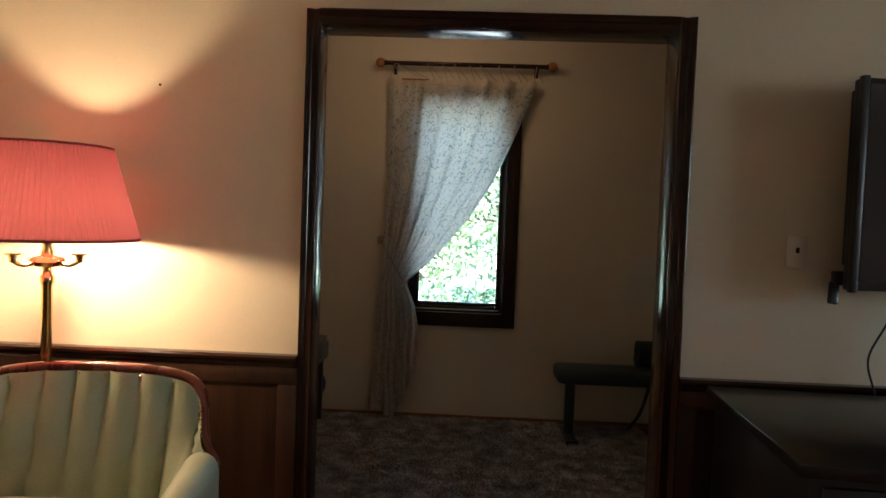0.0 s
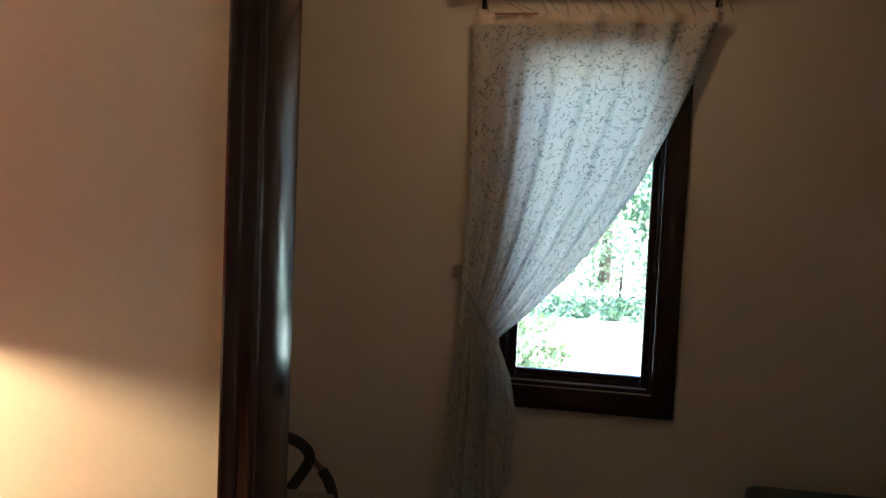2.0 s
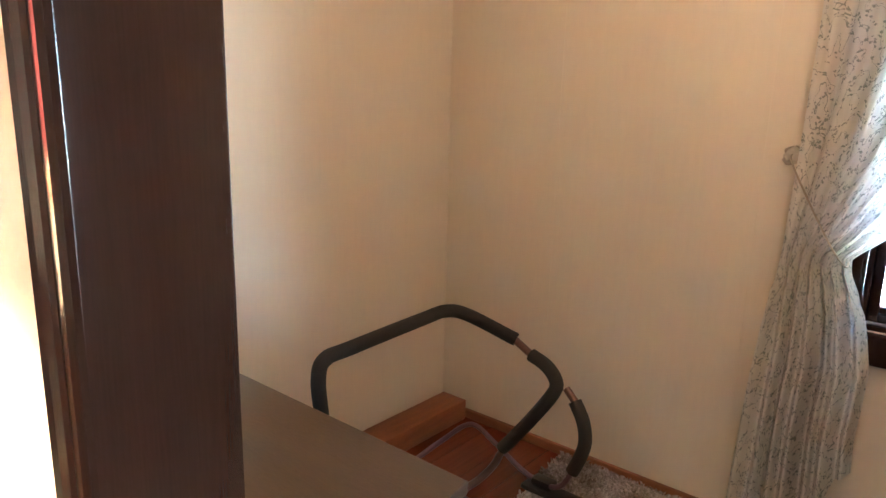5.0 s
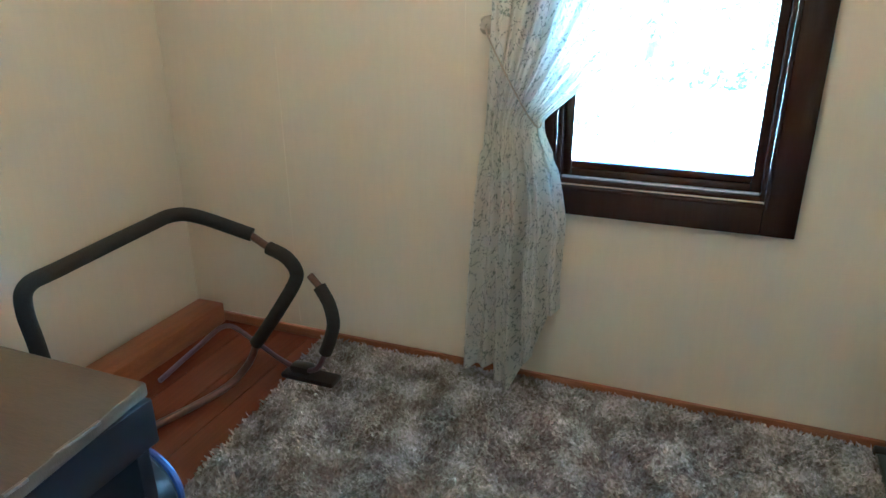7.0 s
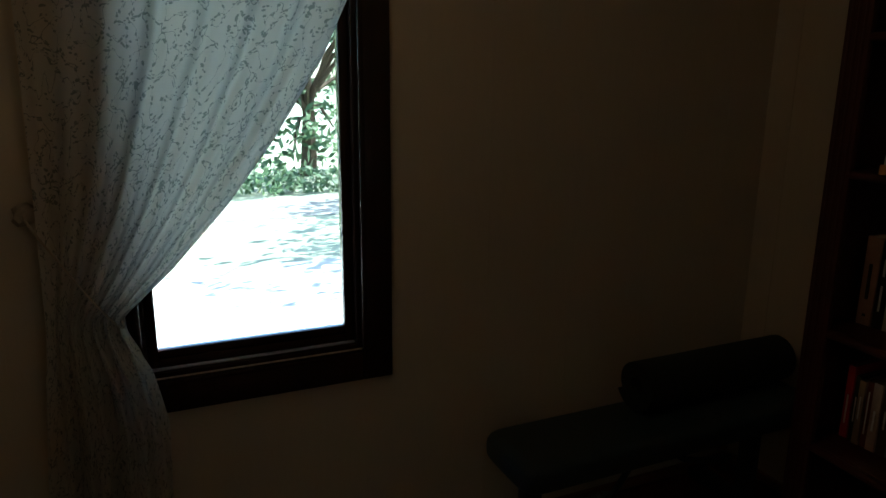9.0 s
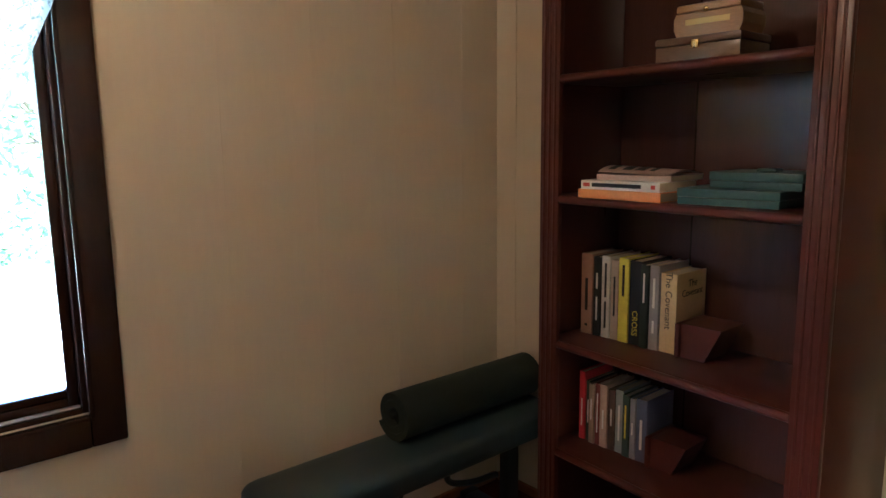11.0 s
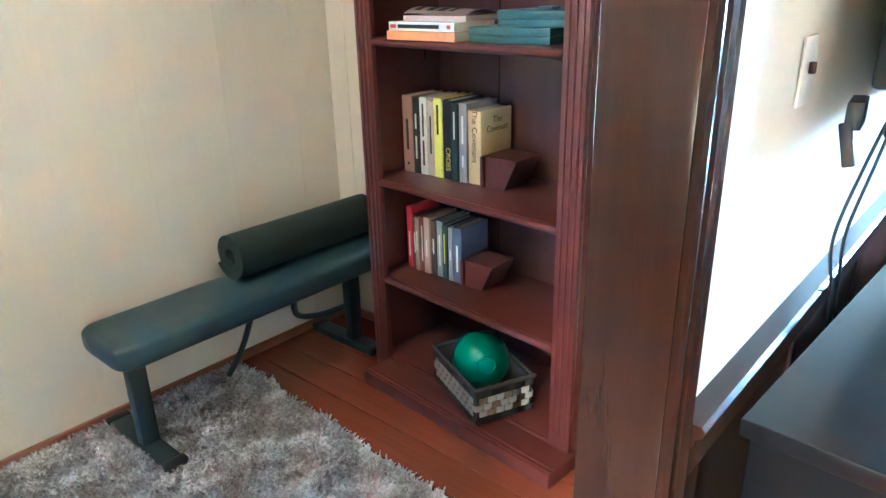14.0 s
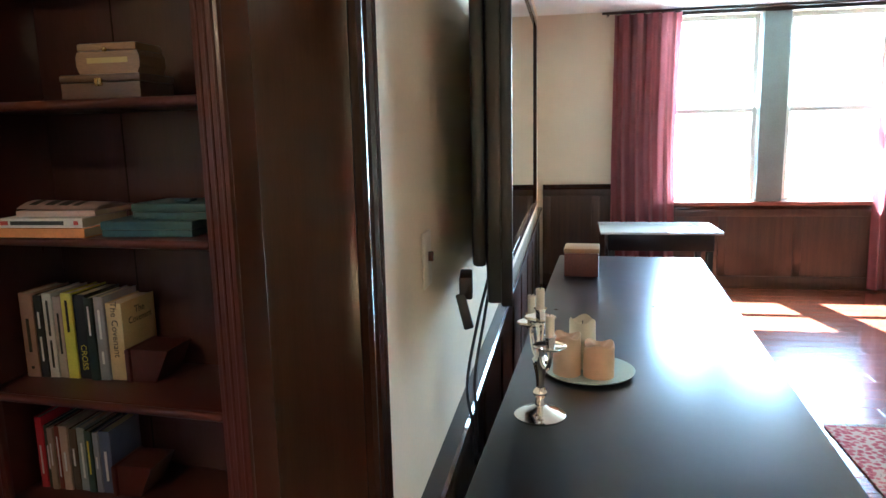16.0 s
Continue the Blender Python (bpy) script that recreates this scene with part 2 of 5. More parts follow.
CW, CWL = 0.060, 0.051
casing = thing("opening_casing", pose(0, 0, 0), "dark stained moulded wood casing round the wide opening", "trim", kind="structure")
part("left_board", moulding(B(), CWL, OH + CW), DARK_WOOD, casing, at=pose(OL, YW, 0) @ Matrix.Diagonal((-1, 0.62, 1, 1)), smooth=False)
part("right_board", moulding(B(), CW, OH + CW), DARK_WOOD, casing, at=pose(OR, YW, 0), smooth=False)
part("head_board", moulding(B(), CW, OR - OL), DARK_WOOD, casing, at=Matrix.Translation((OL, YW, OH)) @ Matrix(((0, 0, 1, 0), (0, 1, 0, 0), (1, 0, 0, 0), (0, 0, 0, 1))), smooth=False)
part("left_jamb", box(B(), OL - 0.018, OL + 0.0005, YW - 0.004, YA + 0.006, 0, OH, 0.002), DARK_WOOD, casing)
part("right_jamb", box(B(), OR - 0.003, OR + 0.018, YW - 0.004, YA + 0.022, 0, OH, 0.002), DARK_WOOD, casing)
part("head_jamb", box(B(), OL + 0.003, OR - 0.003, YW - 0.004, YA + 0.006, OH - 0.003, OH + 0.018, 0.002), DARK_WOOD, casing)


# wainscot and chair rail of the living room
def wainscot(name, m, length, label, RAIL=0.79):
    """Panelled dado along +x, facing -y; RAIL is the height of its cap."""
    t = thing(name, m, label, "wainscot", kind="structure")
    n = max(1, round(length / 0.62))
    w = length / n
    part("backing", box(B(), 0, length, -0.012, 0, 0.11, RAIL - 0.03), WAINSCOT, t, smooth=False)
    part("base_rail", box(B(), 0, length, -0.026, 0, 0, 0.11, 0.004), WAINSCOT, t)
    part("top_rail", box(B(), 0, length, -0.022, -0.012, RAIL - 0.11, RAIL - 0.03, 0.003), WAINSCOT, t)
    for i in range(n + 1):
        a = min(max(i * w - 0.035, 0), length - 0.07)
        part("stile", box(B(), a, a + 0.07, -0.021, -0.012, 0.11, RAIL - 0.11, 0.003), WAINSCOT, t)
    cap = B()
    prof = [(0, -0.045), (-0.018, -0.045), (-0.030, -0.030), (-0.030, -0.020), (-0.042, -0.010), (-0.045, 0.0), (-0.038, 0.008), (0, 0.008)]
    lo = [cap.verts.new((0, p, RAIL - 0.008 + q)) for p, q in prof]
    hi = [cap.verts.new((length, p, RAIL - 0.008 + q)) for p, q in prof]
    for i in range(len(prof)):
        cap.faces.new((lo[i], lo[(i + 1) % len(prof)], hi[(i + 1) % len(prof)], hi[i]))
    cap.faces.new(lo)
    cap.faces.new(hi[::-1])
    part("chair_rail", cap, DARK_WOOD, t, smooth=False)
    return t


wainscot("wainscot_left_of_opening", pose(XL, YW, 0), OL - CWL - XL, "dark wood wainscot with a moulded chair rail", 0.772)
wainscot("wainscot_right_of_opening", pose(OR + CW, YW, 0), XE - OR - CW - 0.03, "dark wood wainscot with a moulded chair rail behind the black dresser", 0.752)
wainscot("wainscot_left_wall", pose(XL, YB, 0, 0, 0, 90), YW - YB - 0.05, "dark wood wainscot on the left wall", 0.772)
wainscot("wainscot_end_wall", pose(XE, YW - 0.05, 0, 0, 0, -90), 0.98, "dark wood wainscot in the corner by the drape", 0.965)
wainscot("wainscot_under_window", pose(XE, YW - 1.032, 0, 0, 0, -90), YW - YB - 1.1, "worn dark wood wainscot below the double window", 0.772)

# ---- outdoors ----
GRASS = surf("lawn", (0.40, 0.43, 0.32), 0.9, var=0.4, scale=0.6, bump=0.4, fine=30)
LEAF = surf("leaves", (0.13, 0.21, 0.10), 0.6, var=0.45, scale=1.5, bump=0.1, fine=20)
LEAF_PALE = surf("pale_leaves", (0.24, 0.30, 0.14), 0.6, var=0.45, scale=1.5, bump=0.1, fine=20)
BARK = surf("bark", (0.10, 0.07, 0.05), 0.9, var=0.4, bump=0.6, fine=30)
ASPHALT = surf("pale_gravel_road", (0.35, 0.34, 0.32), 0.85, var=0.2, scale=1, bump=0.3)
solid("ground", box(B(), -400, 400, 0.16, 800, -1.0, -0.75), GRASS, "sunlit mown lawn reaching to the distance", "ground", "structure", smooth=False)


# added slab: its pale colour stands for glaring sunlight on the lawn
LAWN_GLARE = surf("pale_lawn_glare", (0.55, 0.54, 0.50), 0.85, var=0.12, scale=1.2, bump=0.2, fine=40)
solid("driveway", box(B(), -6.0, 9.0, 0.6, 6.6, -0.75, -0.738), LAWN_GLARE, "added pale slab standing for glare on the sunlit lawn", "driveway", "structure", smooth=False)


def clump(bm, centre, size, n, leaf, seed):
    rnd = random.Random(seed)
    c = Vector(centre)
    for _ in range(n):
        d = Vector((rnd.gauss(0, 1), rnd.gauss(0, 1), rnd.gauss(0, 1))).normalized()
        p = c + Vector((d.x * size[0], d.y * size[1], d.z * size[2])) * rnd.uniform(0.55, 1.05)
        a = Vector((rnd.gauss(0, 1), rnd.gauss(0, 1), rnd.gauss(0, 1))).normalized() * leaf * rnd.uniform(0.6, 1.4)
        b = a.orthogonal().normalized() * leaf * 0.5
        q = [bm.verts.new(p - a), bm.verts.new(p + b), bm.verts.new(p + a), bm.verts.new(p - b)]
        bm.faces.new(q)


def tree(x, y, h, spread, material, seed, label):
    rnd = random.Random(seed)
    t = thing("tree", pose(x, y, -0.76), label, "tree", "garden trees")
    bm = B()
    tube(bm, [(0, 0, 0), (0.05, 0, h * 0.25), (0, 0.1, h * 0.6)], [0.22, 0.16, 0.08], 8)
    crown = B()
    for i in range(20):
        a = rnd.uniform(0, 6.28)
        r = spread * rnd.uniform(0.2, 0.8)
        z = h * rnd.uniform(0.10, 0.95)
        tip = Vector((r * math.cos(a), r * math.sin(a), z))
        tube(bm, [(0, 0, h * 0.25 + 0.03 * i), tip * 0.5 + Vector((0, 0, h * 0.2)), tip], [0.07, 0.05, 0.02], 5)
        s = spread * rnd.uniform(0.3, 0.5)
        clump(crown, tip, (s, s, s * 0.6), 170, 0.14, seed * 31 + i)
    part("trunk", bm, BARK, t)
    part("crown", crown, material, t, smooth=False)
    return t


tree(3.3, 15.0, 5.5, 2.8, LEAF, 3, "leafy garden tree beyond the lawn")
tree(-1.9, 16.5, 6.0, 3.2, LEAF_PALE, 4, "broad pale-leaved tree at the lawn's far side")
tree(5.6, 8.2, 6.0, 3.0, LEAF, 5, "leafy garden tree shading the lawn")
tree(-4.6, 14.0, 6.5, 3.2, LEAF, 6, "tall leafy tree behind the road")
tree(-7.5, 11.0, 6.5, 3.2, LEAF_PALE, 7, "tall leafy tree behind the road")
tree(8.5, 12.0, 7.0, 3.5, LEAF_PALE, 8, "broad pale-leaved tree far off")
tree(1.0, 21.0, 8.0, 4.2, LEAF, 9, "tall leafy tree behind the road")
tree(-4.0, 22.0, 8.0, 4.4, LEAF, 10, "tall leafy tree behind the road")


def shrub(x, y, w, h, material, seed, label):
    t = thing("shrub", pose(x, y, -0.76), label, "shrub", "garden shrubs")
    bm = B()
    clump(bm, (0, 0, h * 0.5), (w, w, h * 0.55), 420, 0.09, seed)
    part("foliage", bm, material, t, smooth=False)
    st = B()
    tube(st, [(0, 0, 0), (0.03, 0, h * 0.6)], [0.05, 0.02], 6)
    part("stem", st, BARK, t)
    return t


shrub(-0.75, 6.9, 0.5, 0.75, LEAF_PALE, 21, "sunlit yellow-green rounded garden shrub")
shrub(-2.0, 7.4, 0.9, 1.1, LEAF, 22, "dark green rounded garden shrub")
shrub(0.9, 13.4, 1.1, 1.9, LEAF_PALE, 23, "broad pale green shrub beyond the road")
hedge = thing("hedge", pose(3.4, 12.2, -0.76), "low dark clipped hedge along the road", "hedge")
hb = B()
for i in range(16):
    clump(hb, (-5 + i * 0.7, 0, 0.26), (0.5, 0.35, 0.28), 110, 0.09, 60 + i)
part("foliage", hb, LEAF, hedge, smooth=False)
solid("road", box(B(), -200, 200, 9.6, 11.2, -0.76, -0.74), ASPHALT, "pale gravel road before the hedge", "road", "structure", smooth=False)

# the far side of the end window: lawn and sky go on
solid("ground_side", box(B(), 6.31, 400, -400, 0.15, -1.0, -0.75), GRASS, "sunlit lawn outside the end wall", "ground", "structure", smooth=False)
solid("ground_rear", box(B(), -400, 6.30, -400, -6.41, -1.0, -0.75), GRASS, "lawn behind the house", "ground", "structure", smooth=False)


# ---- windows ----
def glass_material():
    m = bpy.data.materials.new("window_glass")
    m.use_nodes = True
    t = m.node_tree
    t.nodes.remove(t.nodes["Principled BSDF"])
    tr, gl, mx, fr = (t.nodes.new(k) for k in ("ShaderNodeBsdfTransparent", "ShaderNodeBsdfGlossy", "ShaderNodeMixShader", "ShaderNodeFresnel"))
    tr.inputs[0].default_value = (0.93, 0.97, 0.96, 1)
    gl.inputs["Roughness"].default_value = 0.02
    fr.inputs[0].default_value = 1.45
    t.links.new(fr.outputs[0], mx.inputs[0])
    t.links.new(tr.outputs[0], mx.inputs[1])
    t.links.new(gl.outputs[0], mx.inputs[2])
    t.links.new(mx.outputs[0], t.nodes["Material Output"].inputs[0])
    return m


GLASS = glass_material()


def frame_ring(bm, x0, x1, z0, z1, w, y0, y1, bevel=0.003):
    """Four butted bars round an opening, in the plane of x and z."""
    box(bm, x0, x0 + w, y0, y1, z0, z1, bevel)
    box(bm, x1 - w, x1, y0, y1, z0, z1, bevel)
    box(bm, x0 + w, x1 - w, y0, y1, z0, z0 + w, bevel)
    box(bm, x0 + w, x1 - w, y0, y1, z1 - w, z1, bevel)
    return bm


win = thing("window_1", pose(0, 0, 0), "dark stained wooden window with a single tall pane", "window", kind="structure")
part("casing", frame_ring(B(), -0.75, 0.0, 0.612, 2.12, 0.088, -0.022, 0.0, 0.004), DARK_WOOD, win)
part("casing_bead", frame_ring(B(), -0.672, -0.078, 0.690, 2.042, 0.012, -0.030, -0.022, 0.003), DARK_WOOD, win)
part("frame", frame_ring(B(), WX0, WX1, WZ0, WZ1, 0.014, 0.0, 0.10, 0.002), DARK_WOOD, win)
part("sash", frame_ring(B(), -0.650, -0.100, 0.716, 2.016, 0.026, 0.030, 0.065, 0.004), DARK_WOOD, win)
part("bottom_rail", box(B(), -0.624, -0.126, 0.034, 0.062, 0.743, 0.763, 0.004), DARK_WOOD, win)
part("sill_track", box(B(), -0.648, -0.102, 0.010, 0.024, 0.7165, 0.722, 0.002), surf("aluminium_track", (0.6, 0.65, 0.75), 0.3, metal=0.8), win, "bright metal sash track")
pane = part("pane", box(B(), -0.6235, -0.1265, 0.046, 0.050, 0.764, 1.989), GLASS, win, smooth=False)
pane.visible_shadow = False

end_win = thing("window_2", pose(0, 0, 0), "double-hung pair of windows with a broad dark mullion", "window", kind="structure")
GREY_FRAME = surf("grey_green_window_paint", (0.16, 0.19, 0.18), 0.4, var=0.15)
PALE_FRAME = surf("pale_sash_paint", (0.70, 0.68, 0.62), 0.45, var=0.06)


def yring(bm, y0, y1, z0, z1, w, x0, x1, bevel=0.003):
    box(bm, x0, x1, y0, y0 + w, z0, z1, bevel)
    box(bm, x0, x1, y1 - w, y1, z0, z1, bevel)
    box(bm, x0, x1, y0 + w, y1 - w, z0, z0 + w, bevel)
    box(bm, x0, x1, y0 + w, y1 - w, z1 - w, z1, bevel)
    return bm


YM = -3.93
part("mullion", box(B(), XE - 0.03, XE + 0.12, YM - 0.11, YM + 0.11, FZ0 + 0.002, FZ1 - 0.002, 0.006), GREY_FRAME, end_win)
part("head_casing", box(B(), XE - 0.025, XE - 0.001, FY0 - 0.1, FY1 + 0.1, FZ1, FZ1 + 0.055, 0.004), DARK_WOOD, end_win)
part("stool", box(B(), XE - 0.06, XE - 0.002, FY0 - 0.06, FY1 + 0.06, FZ0 - 0.035, FZ0 - 0.002, 0.006), surf("red_brown_sill", (0.20, 0.06, 0.04), 0.35, var=0.3), end_win, "red-brown window stool")
for a, b in ((FY0, YM - 0.112), (YM + 0.112, FY1)):
    part("upper_sash", yring(B(), a + 0.002, b - 0.002, 1.60, FZ1 - 0.003, 0.045, XE + 0.085, XE + 0.115), PALE_FRAME, end_win)
    part("lower_sash", yring(B(), a + 0.002, b - 0.002, FZ0 + 0.002, 1.63, 0.045, XE + 0.045, XE + 0.08), PALE_FRAME, end_win)
    for z0, z1, x in ((1.645, FZ1 - 0.048, XE + 0.10), (FZ0 + 0.047, 1.585, XE + 0.062)):
        p = part("pane", box(B(), x - 0.002, x + 0.002, a + 0.047, b - 0.047, z0, z1), GLASS, end_win, smooth=False)
        p.visible_shadow = False

# skirting strips of the alcove
for n, (x0, x1, y0, y1) in (("baseboard_back", (XL + 0.02, 1.40, -0.018, -0.001)), ("baseboard_left", (XL + 0.001, XL + 0.018, YA + 0.02, -0.001)), ("baseboard_right", (XR - 0.018, XR - 0.001, YA + 0.02, -0.42)), ("baseboard_chase", (1.402, 1.419, -0.40, -0.02))):
    solid(n, box(B(), x0, x1, y0, y1, 0.0, 0.038, 0.005), SKIRT, "thin reddish wood skirting strip at the wall foot", "baseboard", "structure")

# ---- alcove: bookcase ----
BX, BY0, BY1 = 1.13, -1.345, -0.44
SHELVES = (0.055, 0.385, 0.752, 1.219, 1.585)


def bookcase():
    t = thing("bookcase", pose(BX + 0.005, -0.89, 0, 0, 0, -4.5) @ pose(0, 0.89, 0), "tall mahogany bookcase with reeded stiles, partly filled shelves", "bookcase")
    d = 0.37
    part("side_panel", box(B(), 0.02, d, BY1 - 0.02, BY1, 0, 1.98, 0.002), MAHOGANY, t)
    part("side_panel", box(B(), 0.02, d, BY0, BY0 + 0.02, 0, 1.98, 0.002), MAHOGANY, t)
    part("back_panel", box(B(), d - 0.008, d - 0.001, BY0 + 0.021, BY1 - 0.021, 0.02, 1.96), BACKING, t, "thin glossy backing with upright joints", smooth=False)
    for y in (-0.75, -1.17):
        part("back_joint", box(B(), d - 0.0105, d - 0.008, y - 0.002, y + 0.002, 0.06, 1.95), DARK_WOOD, t, smooth=False)
    for y0, y1 in ((BY1 - 0.078, BY1), (BY0, BY0 + 0.075)):
        st = part("stile", box(B(), 0, 0.02, y0, y1, 0, 1.98, 0.003), MAHOGANY, t)
        for k in range(3):
            yc = y0 + (y1 - y0) * (0.22 + 0.28 * k)
            part("reed", tube(B(), [(0.0, yc, 0.10), (0.0, yc, 1.90)], 0.0045, 8), MAHOGANY, st)
    for z in SHELVES:
        sh = part("shelf", box(B(), 0.022, d - 0.011, BY0 + 0.021, BY1 - 0.021, z - 0.022, z, 0.002), MAHOGANY, t)
        part("nosing", tube(B(), [(0.012, BY0 + 0.076, z - 0.012), (0.012, BY1 - 0.079, z - 0.012)], 0.0125, 12), MAHOGANY, sh)
    pl = part("plinth", box(B(), -0.120, 0.021, BY0 - 0.020, BY1 - 0.075, 0, 0.050, 0.004), MAHOGANY, t)
    for x_ in (-0.108, -0.090):
        part("bead", tube(B(), [(x_, BY0 - 0.015, 0.050), (x_, BY1 - 0.080, 0.050)], 0.004, 8), MAHOGANY, pl)
    part("top_board", box(B(), -0.02, d, BY0 - 0.02, BY1 + 0.02, 1.981, 2.006, 0.006), MAHOGANY, t)
    return t


bookcase()


def words(body, size, material, parent, at, label=""):
    cu = bpy.data.curves.new("lettering", "FONT")
    cu.body, cu.size, cu.align_x, cu.align_y, cu.extrude = body, size, "CENTER", "CENTER", 0.0003
    tmp = bpy.data.objects.new("lettering", cu)
    scene.collection.objects.link(tmp)
    me = bpy.data.meshes.new_from_object(tmp.evaluated_get(bpy.context.evaluated_depsgraph_get()))
    bpy.data.objects.remove(tmp)
    me.materials.clear()
    me.materials.append(material)
    ob = new("lettering", me)
    ob.parent, ob.matrix_local = parent, at
    if label:
        ob["label"] = label
    return ob


INK = {k: surf("ink_" + k, c, 0.5, var=0.05, bump=0) for k, c in (("black", (0.015, 0.015, 0.015)), ("white", (0.75, 0.74, 0.70)), ("yellow", (0.75, 0.62, 0.05)), ("gold", (0.5, 0.36, 0.12)), ("red", (0.5, 0.05, 0.04)))}
COVERS = {}


def cover(colour):
    if colour not in COVERS:
        COVERS[colour] = surf("book_cover_%d" % len(COVERS), colour, 0.38, var=0.14, scale=14, bump=0.08, fine=120, coat=0.1)
    return COVERS[colour]


def book(x, y, z, w, h, d, colour, label, ink="black", title="", bars=((0.25, 0.30),), lean=0.0, face=False):
    """A book standing with its spine towards -x; y is its +y side."""
    t = thing("book", pose(x, y - w / 2, z, lean, 0, 0), label, "book", "books on the shelves")
    c = cover(colour)
    b = B()
    box(b, 0.0, d, w / 2 - 0.0025, w / 2, 0, h, 0.0008)
    box(b, 0.0, d, -w / 2, -w / 2 + 0.0025, 0, h, 0.0008)
    box(b, -0.002, 0.001, -w / 2 + 0.0005, w / 2 - 0.0005, 0, h, 0.0012)
    part("cover", b, c, t)
    part("page_block", box(B(), 0.001, d - 0.004, -w / 2 + 0.0027, w / 2 - 0.0027, 0.003, h - 0.004), PAPER, t, smooth=False)
    spine = Matrix.Translation((-0.0026, 0, 0)) @ Euler((radians(90), 0, radians(-90))).to_matrix().to_4x4() @ Matrix.Rotation(radians(-90), 4, "Z")
    if title:
        words(title, min(w * 0.62, 0.03), INK[ink], t, Matrix.Translation((0, 0, h * (0.26 if title == "CROSS" else 0.66))) @ spine)
    for a, e in bars:
        part("spine_bar", box(B(), -0.0032, -0.002, -w * 0.11, w * 0.11, h * a, h * e), INK[ink], t, smooth=False)
    if face:
        front = Matrix.Translation((d * 0.52, -w / 2 - 0.0008, h * 0.74)) @ Euler((radians(90), 0, 0)).to_matrix().to_4x4()
        words("The", 0.032, INK["black"], t, front @ Matrix.Translation((0, 0.028, 0)))
        words("Covenant", 0.030, INK["black"], t, front)
    return t


rows1 = [(0.047, 0.268, (0.40, 0.24, 0.17), "faded pinkish brown hardback book on a shelf", "black", "", ((0.1, 0.13), (0.3, 0.7))),
         (0.031, 0.262, (0.02, 0.02, 0.02), "black hardback book on a shelf", "white", "", ((0.2, 0.5), (0.6, 0.8))),
         (0.034, 0.268, (0.62, 0.58, 0.50), "off-white hardback book with dark lettering", "black", "", ((0.12, 0.45), (0.5, 0.92))),
         (0.030, 0.258, (0.45, 0.34, 0.27), "pale brown paperback book on a shelf", "black", "", ((0.3, 0.8),)),
         (0.038, 0.270, (0.72, 0.66, 0.06), "bright yellow hardback book on a shelf", "black", "", ((0.55, 0.92),)),
         (0.045, 0.266, (0.012, 0.016, 0.025), "black hardback thriller with yellow lettering", "yellow", "CROSS", ()),
         (0.028, 0.260, (0.02, 0.035, 0.03), "dark green-black hardback book on a shelf", "white", "", ((0.55, 0.9),)),
         (0.034, 0.262, (0.30, 0.29, 0.30), "grey hardback book with pale lettering", "white", "", ((0.2, 0.35), (0.5, 0.85))),
         (0.055, 0.242, (0.62, 0.46, 0.22), "thick cream and tan hardback book", "black", "The Covenant", ())]
y = -0.505
rnd = random.Random(5)
for w, h, c, lab, ink, title, bars in rows1:
    book(1.308 + rnd.uniform(-0.006, 0.006), y, SHELVES[2] + 0.001, w - 0.002, h, 0.165, c, lab, ink, title, bars, 0, title == "The Covenant")
    y -= w * 1.02
rows2 = [(0.026, 0.238, (0.55, 0.03, 0.05), "thin bright red hardback book on a lower shelf"), (0.020, 0.21, (0.03, 0.05, 0.03), "dark green paperback book"),
         (0.022, 0.205, (0.35, 0.26, 0.18), "tan paperback book on a lower shelf"), (0.020, 0.212, (0.18, 0.03, 0.02), "dark red paperback book"),
         (0.030, 0.215, (0.50, 0.36, 0.27), "beige hardback book on a lower shelf"), (0.028, 0.205, (0.10, 0.06, 0.04), "brown paperback book on a lower shelf"),
         (0.032, 0.212, (0.30, 0.32, 0.30), "grey-green paperback book on a lower shelf"), (0.026, 0.205, (0.04, 0.07, 0.05), "dark paperback with yellow lettering"),
         (0.022, 0.200, (0.30, 0.30, 0.34), "pale grey paperback book"), (0.040, 0.205, (0.10, 0.12, 0.20), "thick blue-grey paperback book")]
y = -0.515
for i, (w, h, c, lab) in enumerate(rows2):
    book(1.295 + rnd.uniform(-0.006, 0.008), y, SHELVES[1] + 0.001, w - 0.002, h, 0.15, c, lab, "yellow" if i == 7 else "white", "", ((0.2 + 0.1 * (i % 3), 0.6 + 0.08 * (i % 4)),))
    y -= w


def bookend(x, y, z, s):
    """A wooden bookend: an upright board with a wedge in front."""
    t = thing("bookend", pose(x, y, z), "glossy mahogany wedge-shaped wooden bookend", "bookend", "bookends")
    part("upright_board", box(B(), 0, 0.13 * s, -0.014, 0, 0, 0.085 * s, 0.002), MAHOGANY, t)
    bm = B()
    a = [(0, -0.0145, 0.0), (0, -0.075 * s, 0.0), (0, -0.115 * s, 0.085 * s), (0, -0.0145, 0.085 * s)]
    lo = [bm.verts.new((0.01, p[1], p[2])) for p in a]
    hi = [bm.verts.new((0.12 * s, p[1], p[2])) for p in a]
    for i in range(4):
        bm.faces.new((lo[i], lo[(i + 1) % 4], hi[(i + 1) % 4], hi[i]))
    bm.faces.new(lo)
    bm.faces.new(hi[::-1])
    part("wedge", bm, MAHOGANY, t, smooth=False)
    return t


bookend(1.295, -0.858, SHELVES[2] + 0.001, 1.2)
bookend(1.275, -0.785, SHELVES[1] + 0.001, 1.15)


